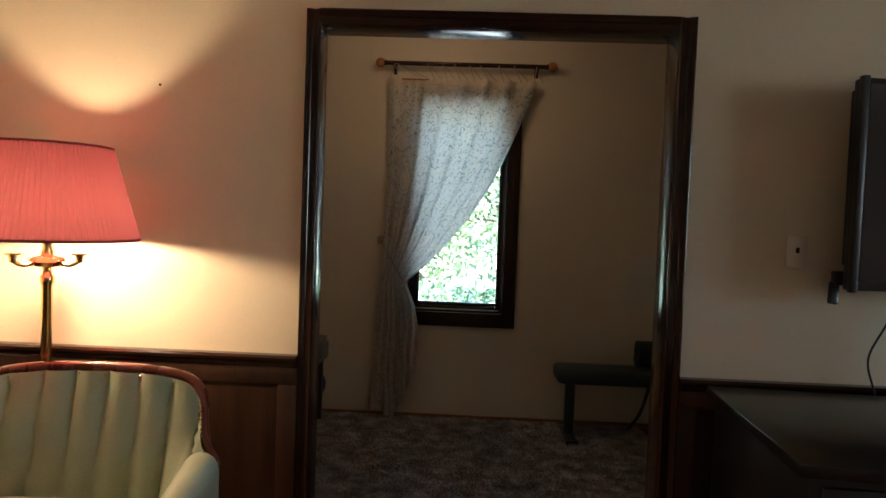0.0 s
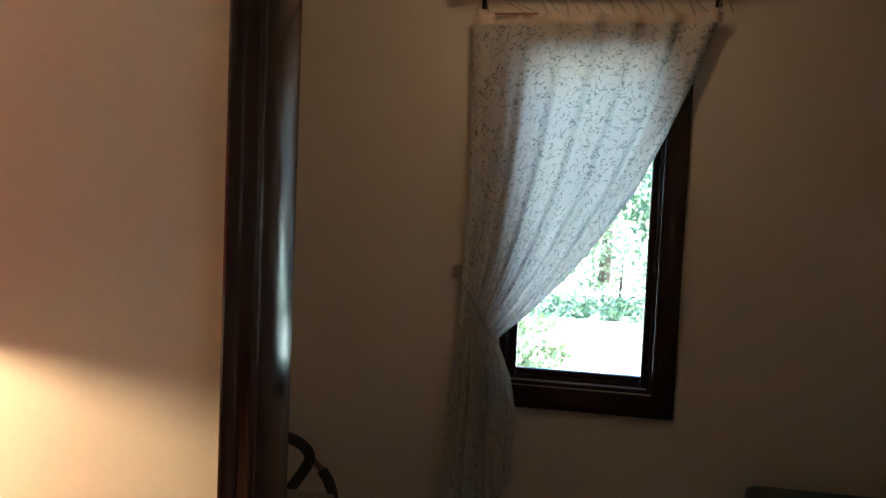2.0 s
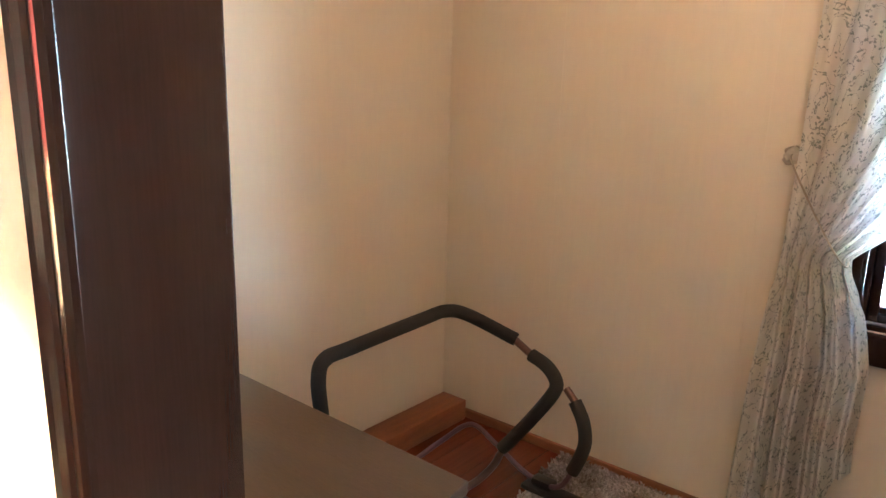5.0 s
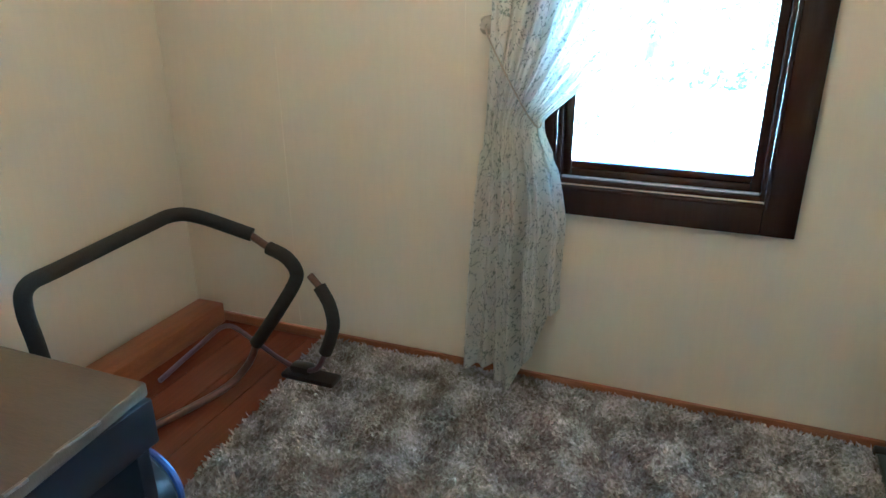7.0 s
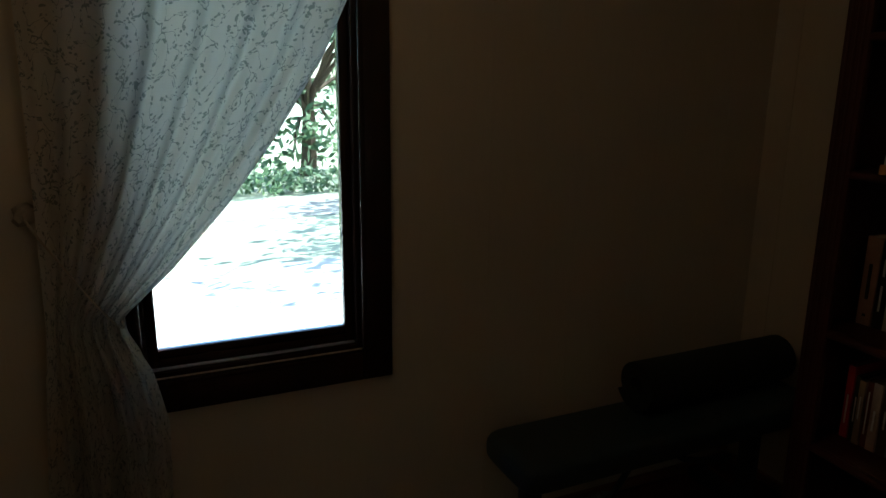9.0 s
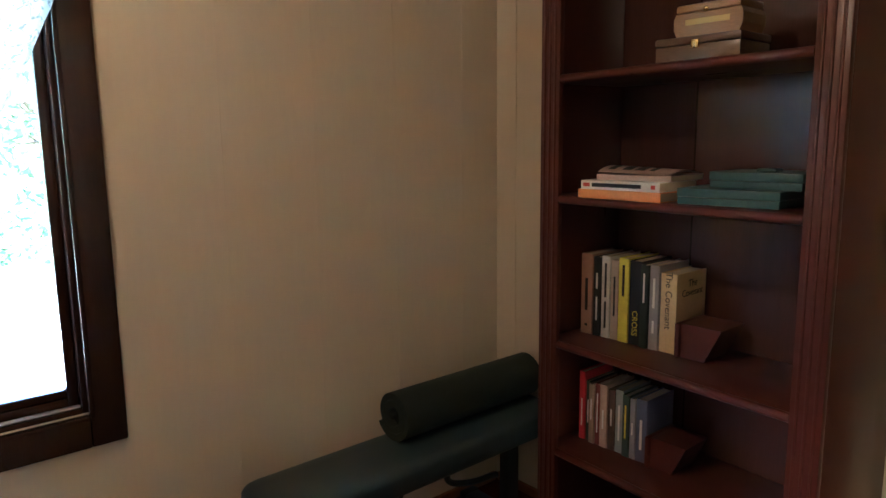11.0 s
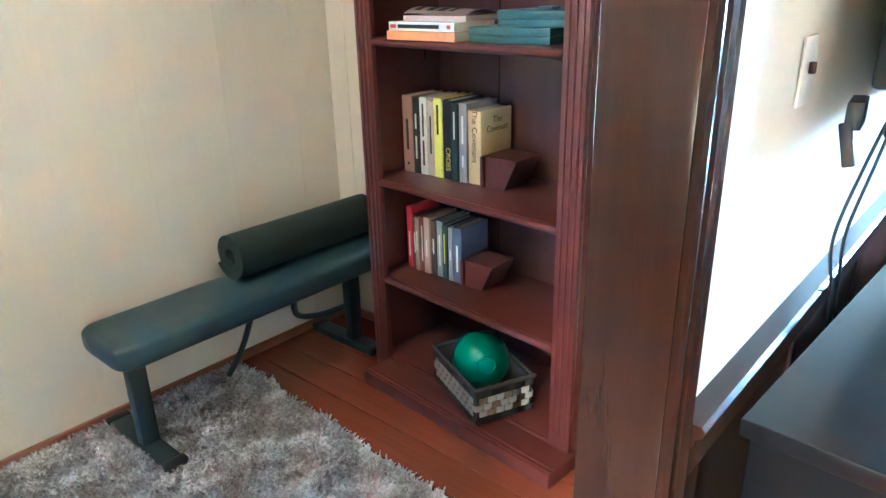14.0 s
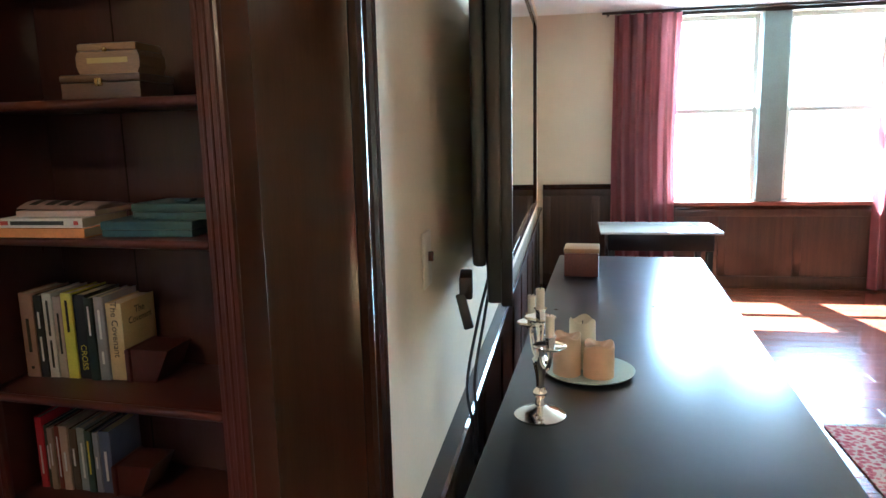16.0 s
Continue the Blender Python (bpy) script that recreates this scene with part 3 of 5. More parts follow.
# upper shelves: magazines, flat boxes, wooden caskets
def flat_book(x, y0, y1, z, h, d, colour, label, tilt=0.0, bars=()):
    t = thing("magazine", pose(x, (y0 + y1) / 2, z, 0, 0, tilt), label, "magazine", "flat stack on the shelf")
    w = abs(y1 - y0)
    b = B()
    box(b, 0, d, -w / 2, w / 2, 0, 0.0018, 0.0006)
    box(b, 0, d, -w / 2, w / 2, h - 0.0018, h, 0.0006)
    box(b, -0.0012, 0.001, -w / 2, w / 2, 0, h, 0.0006)
    part("cover", b, cover(colour), t)
    part("page_block", box(B(), 0.001, d - 0.003, -w / 2 + 0.002, w / 2 - 0.002, 0.002, h - 0.002), PAPER, t, smooth=False)
    for a, e, ink in bars:
        part("spine_bar", box(B(), -0.0022, -0.001, w * (0.5 - e), w * (0.5 - a), h * 0.3, h * 0.72), INK[ink], t, smooth=False)
    return t


z1 = SHELVES[3] + 0.001
flat_book(1.145, -0.890, -0.612, z1, 0.026, 0.20, (0.70, 0.27, 0.07), "orange softcover book lying flat on a shelf", -1)
flat_book(1.15, -0.880, -0.622, z1 + 0.0265, 0.026, 0.20, (0.68, 0.64, 0.60), "white softcover exercise book lying flat", 1, ((0.03, 0.12, "red"), (0.15, 0.78, "black"), (0.9, 0.95, "red")))
mg = flat_book(1.19, -0.888, -0.650, z1 + 0.053, 0.016, 0.19, (0.55, 0.40, 0.36), "glossy magazine with bold dark lettering, curled edge", 3)
# the magazine's curled cover
cm = B()
sheet(cm, lambda u, v: Vector((0.0 + 0.17 * u, -0.118 + 0.236 * v, 0.0175 + 0.022 * (1 - (2 * u - 0.9) ** 2 if u < 0.95 else 0.2) * (0.6 + 0.4 * v))), 10, 6)
part("curled_cover", cm, cover((0.50, 0.36, 0.32)), mg)
for v0, v1 in ((0.10, 0.20), (0.30, 0.42), (0.47, 0.60), (0.66, 0.74)):
    lb = B()
    sheet(lb, lambda u, v: Vector((0.17 * (0.12 + 0.33 * u), -0.118 + 0.236 * (1 - v0 - (v1 - v0) * v), 0.0187 + 0.022 * (1 - (2 * (0.12 + 0.33 * u) - 0.9) ** 2) * (0.6 + 0.4 * (1 - v0 - (v1 - v0) * v)))), 8, 3)
    part("cover_bar", lb, INK["black"], mg)
TEAL = surf("teal_blue_card", (0.045, 0.10, 0.105), 0.30, var=0.2, bump=0.1)


def flat_box(x, y0, y1, z, h, d, label, tilt=0.0):
    t = thing("flat_case", pose(x, (y0 + y1) / 2, z, 0, 0, tilt), label, "box", "flat cases on the shelf")
    w = abs(y1 - y0)
    part("tray", box(B(), 0.002, d - 0.002, -w / 2 + 0.002, w / 2 - 0.002, 0, h * 0.45, 0.002), TEAL, t)
    part("lid", box(B(), 0, d, -w / 2, w / 2, h * 0.46, h, 0.003), TEAL, t)
    return t


flat_box(1.165, -1.19, -0.925, z1, 0.042, 0.21, "flat teal case lying on a bookcase shelf", 2)
fb = flat_box(1.21, -1.225, -0.985, z1 + 0.0425, 0.042, 0.17, "flat teal-blue case stacked on another", -2)
part("clip", box(B(), 0.05, 0.09, -0.03, 0.02, 0.0425, 0.050, 0.003), TEAL, fb)
CASKET = surf("varnished_light_wood", (0.30, 0.17, 0.08), 0.32, var=0.3, scale=5, stretch=(1, 0.6, 6), bump=0.08, coat=0.3)
CASKET_DARK = surf("varnished_brown_wood", (0.13, 0.075, 0.045), 0.35, var=0.3, scale=5, stretch=(1, 0.6, 6), bump=0.08, coat=0.3)
z0 = SHELVES[4] + 0.001
lowb = thing("wooden_box", pose(1.20, -0.94, z0), "flat brown wooden keepsake box with a brass clasp", "box", "keepsake boxes")
part("body", box(B(), 0, 0.16, -0.118, 0.118, 0, 0.045, 0.003), CASKET_DARK, lowb)
part("lid", box(B(), -0.002, 0.162, -0.120, 0.120, 0.046, 0.066, 0.004), CASKET_DARK, lowb)
part("clasp", box(B(), -0.008, 0.0, -0.010, 0.010, 0.035, 0.056, 0.002), BRASS, lowb, "small brass clasp")
upb = thing("wooden_box", pose(1.21, -0.962, z0 + 0.067), "pale wooden casket with a bowed front and brass knob", "box", "keepsake boxes")
cb = B()
ring = [(-0.085, 0.0), (0.085, 0.0), (0.094, 0.02), (0.094, 0.045), (0.088, 0.058), (-0.088, 0.058), (-0.094, 0.045), (-0.094, 0.02)]
for x0, zz in ((0.0, 0),):
    lo = [cb.verts.new((0.0, p, q)) for p, q in ring]
    hi = [cb.verts.new((0.12, p, q)) for p, q in ring]
    for i in range(8):
        cb.faces.new((lo[i], lo[(i + 1) % 8], hi[(i + 1) % 8], hi[i]))
    cb.faces.new(lo)
    cb.faces.new(hi[::-1])
part("body", cb, CASKET, upb, smooth=False)
part("lid", box(B(), -0.002, 0.122, -0.088, 0.088, 0.059, 0.080, 0.006), CASKET, upb)
part("knob", lathe(B(), [(0.003, 0), (0.006, 0.004), (0.006, 0.008), (0.002, 0.011)], 12), BRASS, upb, "small brass knob", at=pose(-0.002, 0, 0.062, 0, -90, 0))
part("lettering_bar", box(B(), -0.0012, 0.0002, -0.06, 0.06, 0.028, 0.042), INK["gold"], upb, smooth=False)

# woven basket with a ball on the bottom shelf
SEAGRASS = surf("white_woven_strip", (0.52, 0.47, 0.40), 0.7, var=0.25, scale=30, bump=0.4, fine=150)
DARK_STRIP = surf("dark_woven_strip", (0.045, 0.038, 0.034), 0.75, var=0.3, scale=30, bump=0.4, fine=150)
TAN_STRIP = surf("tan_woven_strip", (0.30, 0.20, 0.12), 0.75, var=0.3, scale=30, bump=0.4, fine=150)
bl, bw, bh = 0.325, 0.215, 0.135
bask = thing("woven_basket", pose(1.19, -0.945, SHELVES[0] + 0.002, 0, 0, -24.5 + 90), "rectangular woven basket in white, tan and dark strips", "basket")
inner = B()
for a in ((-bl / 2 + 0.006, bl / 2 - 0.006, -bw / 2 + 0.006, -bw / 2 + 0.010), (-bl / 2 + 0.006, bl / 2 - 0.006, bw / 2 - 0.010, bw / 2 - 0.006), (-bl / 2 + 0.006, -bl / 2 + 0.010, -bw / 2 + 0.011, bw / 2 - 0.011), (bl / 2 - 0.010, bl / 2 - 0.006, -bw / 2 + 0.011, bw / 2 - 0.011)):
    box(inner, *a, 0.004, bh - 0.012)
part("liner", inner, DARK_STRIP, bask, smooth=False)
part("base", box(B(), -bl / 2 + 0.004, bl / 2 - 0.004, -bw / 2 + 0.004, bw / 2 - 0.004, 0.0, 0.004), DARK_STRIP, bask, smooth=False)
weave = {}


def strand(material, w, h):
    key = (material.name, w, h)
    if key not in weave:
        bm = B()
        sheet(bm, lambda u, v: Vector(((u - 0.5) * w, -0.003 * math.sin(math.pi * u), (v - 0.5) * h)), 4, 1)
        bmesh.ops.solidify(bm, geom=bm.faces[:], thickness=0.003)
        weave[key] = mesh_of("strand", bm, material, True)
    return weave[key]


for face in range(4):
    along = bl if face % 2 == 0 else bw
    n = 10 if face % 2 == 0 else 7
    for r in range(5):
        shift = 0.5 * (r % 2)
        for i in range(n - (r % 2)):
            mat = DARK_STRIP if r in (0, 4) else (TAN_STRIP if face % 2 and (i * 2 + r) % 3 == 0 else SEAGRASS)
            o = new("strand", strand(mat, along / n * (0.95 if r not in (0, 4) else 1.0), 0.0225))
            o.parent = bask
            o.matrix_local = Matrix.Rotation(radians(90 * face), 4, "Z") @ pose(-along / 2 + along / n * (i + 0.5 + shift), -(bw if face % 2 == 0 else bl) / 2 + 0.002, 0.014 + r * 0.0235)
part("rim", tube(B(), [(-bl / 2, -bw / 2, bh - 0.006), (bl / 2, -bw / 2, bh - 0.006), (bl / 2, bw / 2, bh - 0.006), (-bl / 2, bw / 2, bh - 0.006)], 0.008, 8, closed=True), DARK_STRIP, bask, "dark wrapped rim")
BALL = surf("glossy_green_rubber", (0.01, 0.17, 0.10), 0.27, var=0.12, bump=0.05, fine=200, coat=0.2)
ball = thing("exercise_ball", pose(1.225, -0.915, 0.164), "glossy green weighted exercise ball lying in the basket", "ball")
sb = B()
bmesh.ops.create_uvsphere(sb, u_segments=40, v_segments=24, radius=0.099)
part("ball_body", sb, BALL, ball)
part("valve_ring", tube(B(), [(0.03 * math.cos(a * 0.3142), 0.03 * math.sin(a * 0.3142), 0.0935) for a in range(20)], 0.003, 6, closed=True), BALL, ball, at=Euler((radians(75), 0, radians(-40))).to_matrix().to_4x4())


# ---- alcove: bench with mat ----
bench = thing("weight_bench", pose(0, 0, 0), "flat weight bench with blue-grey vinyl pad on dark legs", "bench")
pad = B()
PX0, PX1, PYC, PW = 0.245, 1.36, -0.262, 0.27


def pad_point(u, v):
    """Closed pad section: v goes round, u along."""
    a = v * 2 * math.pi
    u = u ** 1.7
    x = PX0 + (PX1 - PX0) * u
    e = 1.0
    if u < 0.07:
        q = 1 - u / 0.07
        e = 0.78 + 0.22 * math.sqrt(max(0.0, 1 - q * q))
    if u > 0.97:
        e = 0.92
    c, s = math.cos(a), math.sin(a)
    cy = math.copysign(abs(c) ** 0.35, c) * PW / 2 * e
    cz = math.copysign(abs(s) ** 0.45, s) * 0.046 * (0.62 + 0.38 * math.sqrt(min(1, u / 0.025)))
    return Vector((x, PYC + cy, 0.396 + cz))


nu, nv = 40, 36
grid = [[pad.verts.new(pad_point(i / nu, j / nv)) for j in range(nv)] for i in range(nu + 1)]
for i in range(nu):
    for j in range(nv):
        pad.faces.new((grid[i][j], grid[i][(j + 1) % nv], grid[i + 1][(j + 1) % nv], grid[i + 1][j]))
for row, off in ((grid[0], -0.012), (grid[-1], 0.006)):
    c = pad.verts.new(sum((v.co for v in row), Vector()) / nv + Vector((off, 0, 0)))
    for j in range(nv):
        pad.faces.new((row[j], row[(j + 1) % nv], c))
part("seat_pad", pad, VINYL, bench, "blue-grey padded vinyl seat")
part("spine_rail", box(B(), 0.30, 1.30, PYC - 0.025, PYC + 0.025, 0.335, 0.370, 0.004), STEEL_DARK, bench)
for x in (0.335, 1.22):
    leg = part("leg", box(B(), x - 0.028, x + 0.028, PYC - 0.022, PYC + 0.022, 0.031, 0.336, 0.004), STEEL_DARK, bench)
    part("foot_bar", box(B(), x - 0.034, x + 0.034, -0.415 if x < 1 else -0.375, -0.055, 0.0, 0.030, 0.006), STEEL_DARK, leg)
    for y in (-0.422 if x < 1 else -0.382, -0.048):
        part("rubber_cap", box(B(), x - 0.038, x + 0.038, y - 0.018, y + 0.018, 0.0, 0.036, 0.008), BLACK_PLASTIC, leg, "black rubber end cap")
part("hook_bar", tube(B(), bez([(0.83, -0.20, 0.37), (0.82, -0.16, 0.25), (0.79, -0.12, 0.12), (0.73, -0.10, 0.02)]), 0.011, 8), STEEL_DARK, bench, "thin curved steel rod")
part("hook_bar", tube(B(), bez([(1.03, -0.20, 0.37), (1.03, -0.14, 0.24), (1.07, -0.10, 0.14), (1.18, -0.10, 0.10), (1.30, -0.12, 0.10)]), 0.012, 8), STEEL_DARK, bench, "thin curved steel rod")

mat_ob = thing("exercise_mat", pose(0.735, -0.215, 0.4405), "rolled dark green foam exercise mat lying on the bench", "exercise mat")
mb = B()
turns, n = 2.3, 90
outer, inner_ring = [], []
for k in range(n + 1):
    a = k / n * turns * 2 * math.pi
    r = 0.023 + 0.0242 * a / (2 * math.pi)
    outer.append((r, a + 3.9))
L = 0.62
rows_ = []
for x in (0, L):
    o = [mb.verts.new((x, (r + 0.0110) * math.cos(a), 0.089 + (r + 0.0110) * math.sin(a))) for r, a in outer]
    i_ = [mb.verts.new((x, (r - 0.0110) * math.cos(a), 0.089 + (r - 0.0110) * math.sin(a))) for r, a in outer]
    rows_.append((o, i_))
for k in range(n):
    (o0, i0), (o1, i1) = rows_
    mb.faces.new((o0[k], o0[k + 1], o1[k + 1], o1[k]))
    mb.faces.new((i0[k], i1[k], i1[k + 1], i0[k + 1]))
    mb.faces.new((o0[k], i0[k], i0[k + 1], o0[k + 1]))
    mb.faces.new((o1[k], o1[k + 1], i1[k + 1], i1[k]))
for k in (0, n):
    mb.faces.new((rows_[0][0][k], rows_[1][0][k], rows_[1][1][k], rows_[0][1][k]))
part("foam_roll", mb, RUBBER, mat_ob)


# ---- alcove: curtain on its rod ----
rod = thing("curtain_rod", pose(0, 0, 0), "dark wooden curtain rod with amber ball finials", "curtain rod")
RZ, RY = 2.262, -0.085
part("rod_pole", tube(B(), [(-0.885, RY, RZ), (0.150, RY, RZ)], 0.014, 14), DARK_WOOD, rod)
AMBER = surf("amber_ball", (0.38, 0.15, 0.06), 0.25, var=0.3, scale=30, coat=0.4)
for x, s in ((-0.902, -1), (0.168, 1)):
    f = B()
    bmesh.ops.create_uvsphere(f, u_segments=20, v_segments=12, radius=0.030)
    part("finial", f, AMBER, rod, "amber ball finial", at=pose(x, RY, RZ))
    part("collar", lathe(B(), [(0.015, 0), (0.018, 0.004), (0.018, 0.010), (0.013, 0.014)], 16), DARK_WOOD, rod, at=pose(x - s * 0.022, RY, RZ, 0, -90 * s, 0))
for x in (-0.815, 0.075):
    br = B()
    box(br, x - 0.008, x + 0.008, RY - 0.006, -0.001, RZ - 0.03, RZ - 0.012, 0.002)
    box(br, x - 0.012, x + 0.012, -0.008, -0.001, RZ - 0.055, RZ + 0.03, 0.002)
    part("bracket", br, DARK_WOOD, rod)


def lerp_table(table, z):
    for (za, a), (zb, b) in zip(table, table[1:]):
        if za >= z >= zb:
            q = (za - z) / (za - zb)
            return a + (b - a) * q
    return table[-1][1] if z < table[-1][0] else table[0][1]


LEFT = [(2.17, -0.850), (1.60, -0.838), (1.15, -0.845), (0.90, -0.850), (0.55, -0.880), (0.02, -0.908)]
RIGHT = [(2.17, 0.080), (1.90, -0.015), (1.70, -0.100), (1.50, -0.195), (1.30, -0.325), (1.15, -0.440), (1.00, -0.580), (0.90, -0.690), (0.86, -0.688), (0.75, -0.640), (0.60, -0.612), (0.40, -0.620), (0.02, -0.600)]
HEM = [(0.0, 0.07), (0.25, 0.04), (0.50, 0.005), (0.62, 0.085), (0.72, 0.12), (0.88, 0.27), (1.0, 0.29)]


def cloth():
    m = bpy.data.materials.new("floral_lace_cloth")
    m.use_nodes = True
    t = m.node_tree
    t.nodes.remove(t.nodes["Principled BSDF"])
    n = t.nodes.new
    uv = n("ShaderNodeUVMap")
    warp, add = n("ShaderNodeTexNoise"), n("ShaderNodeVectorMath")
    warp.inputs["Scale"].default_value = 13.0
    scale = n("ShaderNodeVectorMath")
    scale.operation = "SCALE"
    scale.inputs["Scale"].default_value = 0.065
    t.links.new(uv.outputs[0], warp.inputs["Vector"])
    t.links.new(warp.outputs["Color"], scale.inputs[0])
    t.links.new(uv.outputs[0], add.inputs[0])
    t.links.new(scale.outputs[0], add.inputs[1])
    # curling stems: thin level lines of a warped noise
    stem = n("ShaderNodeTexNoise")
    stem.inputs["Scale"].default_value, stem.inputs["Detail"].default_value = 25.0, 0.0
    t.links.new(add.outputs[0], stem.inputs["Vector"])
    sub, ab, lt = n("ShaderNodeMath"), n("ShaderNodeMath"), n("ShaderNodeMath")
    sub.operation, ab.operation, lt.operation = "SUBTRACT", "ABSOLUTE", "LESS_THAN"
    sub.inputs[1].default_value, lt.inputs[1].default_value = 0.5, 0.0095
    t.links.new(stem.outputs["Fac"], sub.inputs[0])
    t.links.new(sub.outputs[0], ab.inputs[0])
    t.links.new(ab.outputs[0], lt.inputs[0])
    # leaves: small stretched cells near the stems
    mp = n("ShaderNodeMapping")
    mp.inputs["Scale"].default_value, mp.inputs["Rotation"].default_value = (62, 124, 1), (0, 0, 0.7)
    t.links.new(add.outputs[0], mp.inputs[0])
    vor = n("ShaderNodeTexVoronoi")
    vor.inputs["Scale"].default_value = 1.0
    t.links.new(mp.outputs[0], vor.inputs["Vector"])
    leaf, near, both, either = (n("ShaderNodeMath") for _ in range(4))
    leaf.operation, near.operation, both.operation, either.operation = "LESS_THAN", "LESS_THAN", "MULTIPLY", "MAXIMUM"
    leaf.inputs[1].default_value, near.inputs[1].default_value = 0.36, 0.11
    t.links.new(vor.outputs["Distance"], leaf.inputs[0])
    t.links.new(ab.outputs[0], near.inputs[0])
    t.links.new(leaf.outputs[0], both.inputs[0])
    t.links.new(near.outputs[0], both.inputs[1])
    t.links.new(lt.outputs[0], either.inputs[0])
    t.links.new(both.outputs[0], either.inputs[1])
    mix = n("ShaderNodeMix")
    mix.data_type = "RGBA"
    mix.inputs[6].default_value, mix.inputs[7].default_value = (0.66, 0.64, 0.58, 1), (0.30, 0.32, 0.29, 1)
    t.links.new(either.outputs[0], mix.inputs[0])
    dif, tra, ms = n("ShaderNodeBsdfDiffuse"), n("ShaderNodeBsdfTranslucent"), n("ShaderNodeMixShader")
    ms.inputs[0].default_value = 0.42
    weave_, bp = n("ShaderNodeTexNoise"), n("ShaderNodeBump")
    weave_.inputs["Scale"].default_value = 260
    bp.inputs["Strength"].default_value, bp.inputs["Distance"].default_value = 0.25, 0.002
    t.links.new(uv.outputs[0], weave_.inputs["Vector"])
    t.links.new(weave_.outputs["Fac"], bp.inputs["Height"])
    t.links.new(bp.outputs[0], dif.inputs["Normal"])
    for s in (dif, tra):
        t.links.new(mix.outputs[2], s.inputs["Color"])
    t.links.new(dif.outputs[0], ms.inputs[1])
    t.links.new(tra.outputs[0], ms.inputs[2])
    t.links.new(ms.outputs[0], t.nodes["Material Output"].inputs[0])
    return m


CLOTH = cloth()


def curtain_mesh(name, left, right, z_top, z_bottom, y_of, nu, nv, hem, cloth_width, plane="x", at=0.0):
    """A hanging cloth between two edges, with folds, and its own flat cloth coordinates."""
    vs, fs, uvs = [], [], []
    for j in range(nv + 1):
        for i in range(nu + 1):
            u, v = i / nu, j / nv
            z = z_top + (z_bottom + hem(u) - z_top) * v
            a, b = lerp_table(left, z), lerp_table(right, z)
            s = a + (b - a) * u
            o = y_of(u, z, b - a)
            vs.append((s, o, z) if plane == "x" else (o, s, z))
            uvs.append((u * cloth_width, z))
    for j in range(nv):
        for i in range(nu):
            k = j * (nu + 1) + i
            fs.append((k, k + 1, k + nu + 2, k + nu + 1))
    me = bpy.data.meshes.new(name)
    me.from_pydata(vs, [], fs)
    layer = me.uv_layers.new(name="cloth")
    for loop in me.loops:
        layer.data[loop.index].uv = uvs[loop.vertex_index]
    me.polygons.foreach_set("use_smooth", [True] * len(fs))
    return me


def fold(u, z, width):
    tight = max(0.0, min(1.0, (0.95 - width) / 0.8))
    low = max(0.0, min(1.0, (0.95 - z) / 0.25))
    amp = 0.013 + 0.014 * tight + 0.010 * low
    a = (0.8 - 0.3 * low) * math.sin(u * 2 * math.pi * 6.5 + 0.6 + 0.5 * math.sin(z * 2.1)) + 0.35 * (1 - low) * math.sin(u * 2 * math.pi * 13 + 1.7 + z * 1.1) + 0.15 * math.sin(u * 41 + z * 3) + low * 0.9 * math.sin(u * 2 * math.pi * 2.6 + 0.9 + 0.8 * math.sin(z * 3))
    pinch = math.exp(-((z - 0.95) / 0.18) ** 2)
    return -0.075 - amp * a * (1 - 0.55 * pinch) - 0.02 * (1 - u) * pinch - (0.02 if z < 0.8 else 0.0)


curtain = thing("window_curtain", pose(0, 0, 0), "cream floral curtain swept aside with a cord tieback", "curtain")
cme = curtain_mesh("curtain_cloth", LEFT, RIGHT, 2.165, 0.02, fold, 110, 120, lambda u: -lerp_table([(-a, -b) for a, b in HEM], -u), 1.1)
cme.materials.append(CLOTH)
co = new("cloth", cme)
co.parent = curtain
HEADER = surf("header_band_cloth", (0.60, 0.50, 0.38), 0.8, var=0.15, scale=20, bump=0.2)
CORD = surf("cream_cord", (0.42, 0.37, 0.29), 0.8, var=0.2, bump=0.3)
hb = B()
sheet(hb, lambda u, v: Vector((-0.85 + 0.93 * u, fold(u, 2.16, 0.93) - 0.003, 2.168 - 0.040 * v)), 80, 2)
part("header_band", hb, HEADER, curtain, "double stitched top hem")
tops = [-0.84, -0.63, -0.56, -0.48, -0.40, -0.31, -0.22, -0.13, -0.02, 0.06]
loops = [-0.81, -0.80, -0.605, -0.51, -0.44, -0.345, -0.28, -0.165, -0.07, 0.07]
for a, b in zip(tops, loops):
    u = (a + 0.85) / 0.93
    part("tie_string", tube(B(), [(a, fold(u, 2.16, 0.93) - 0.002, 2.163), (b, RY - 0.012, RZ - 0.004), (b + 0.002, RY, RZ + 0.013), (b + 0.006, RY + 0.012, RZ), (a + 0.05, fold(u, 2.16, 0.93) - 0.001, 2.163)], 0.0028, 6), CORD, curtain)
part("header_tab", box(B(), -0.765, -0.60, -0.098, -0.092, 2.158, 2.166), surf("rust_ribbon", (0.22, 0.07, 0.03), 0.6), curtain, "short rust-brown ribbon at the top hem")
part("tieback_cord", tube(B(), bez([(-0.872, -0.012, 1.155), (-0.862, -0.085, 1.14), (-0.80, -0.115, 1.04), (-0.73, -0.125, 0.93), (-0.695, -0.11, 0.885), (-0.70, -0.05, 0.90)]), 0.0026, 8), CORD, curtain, "twisted cream cord")
kb = B()
bmesh.ops.create_icosphere(kb, subdivisions=2, radius=0.026)
for v in kb.verts:
    v.co *= 1 + 0.25 * math.sin(v.co.x * 300) * math.cos(v.co.z * 260)
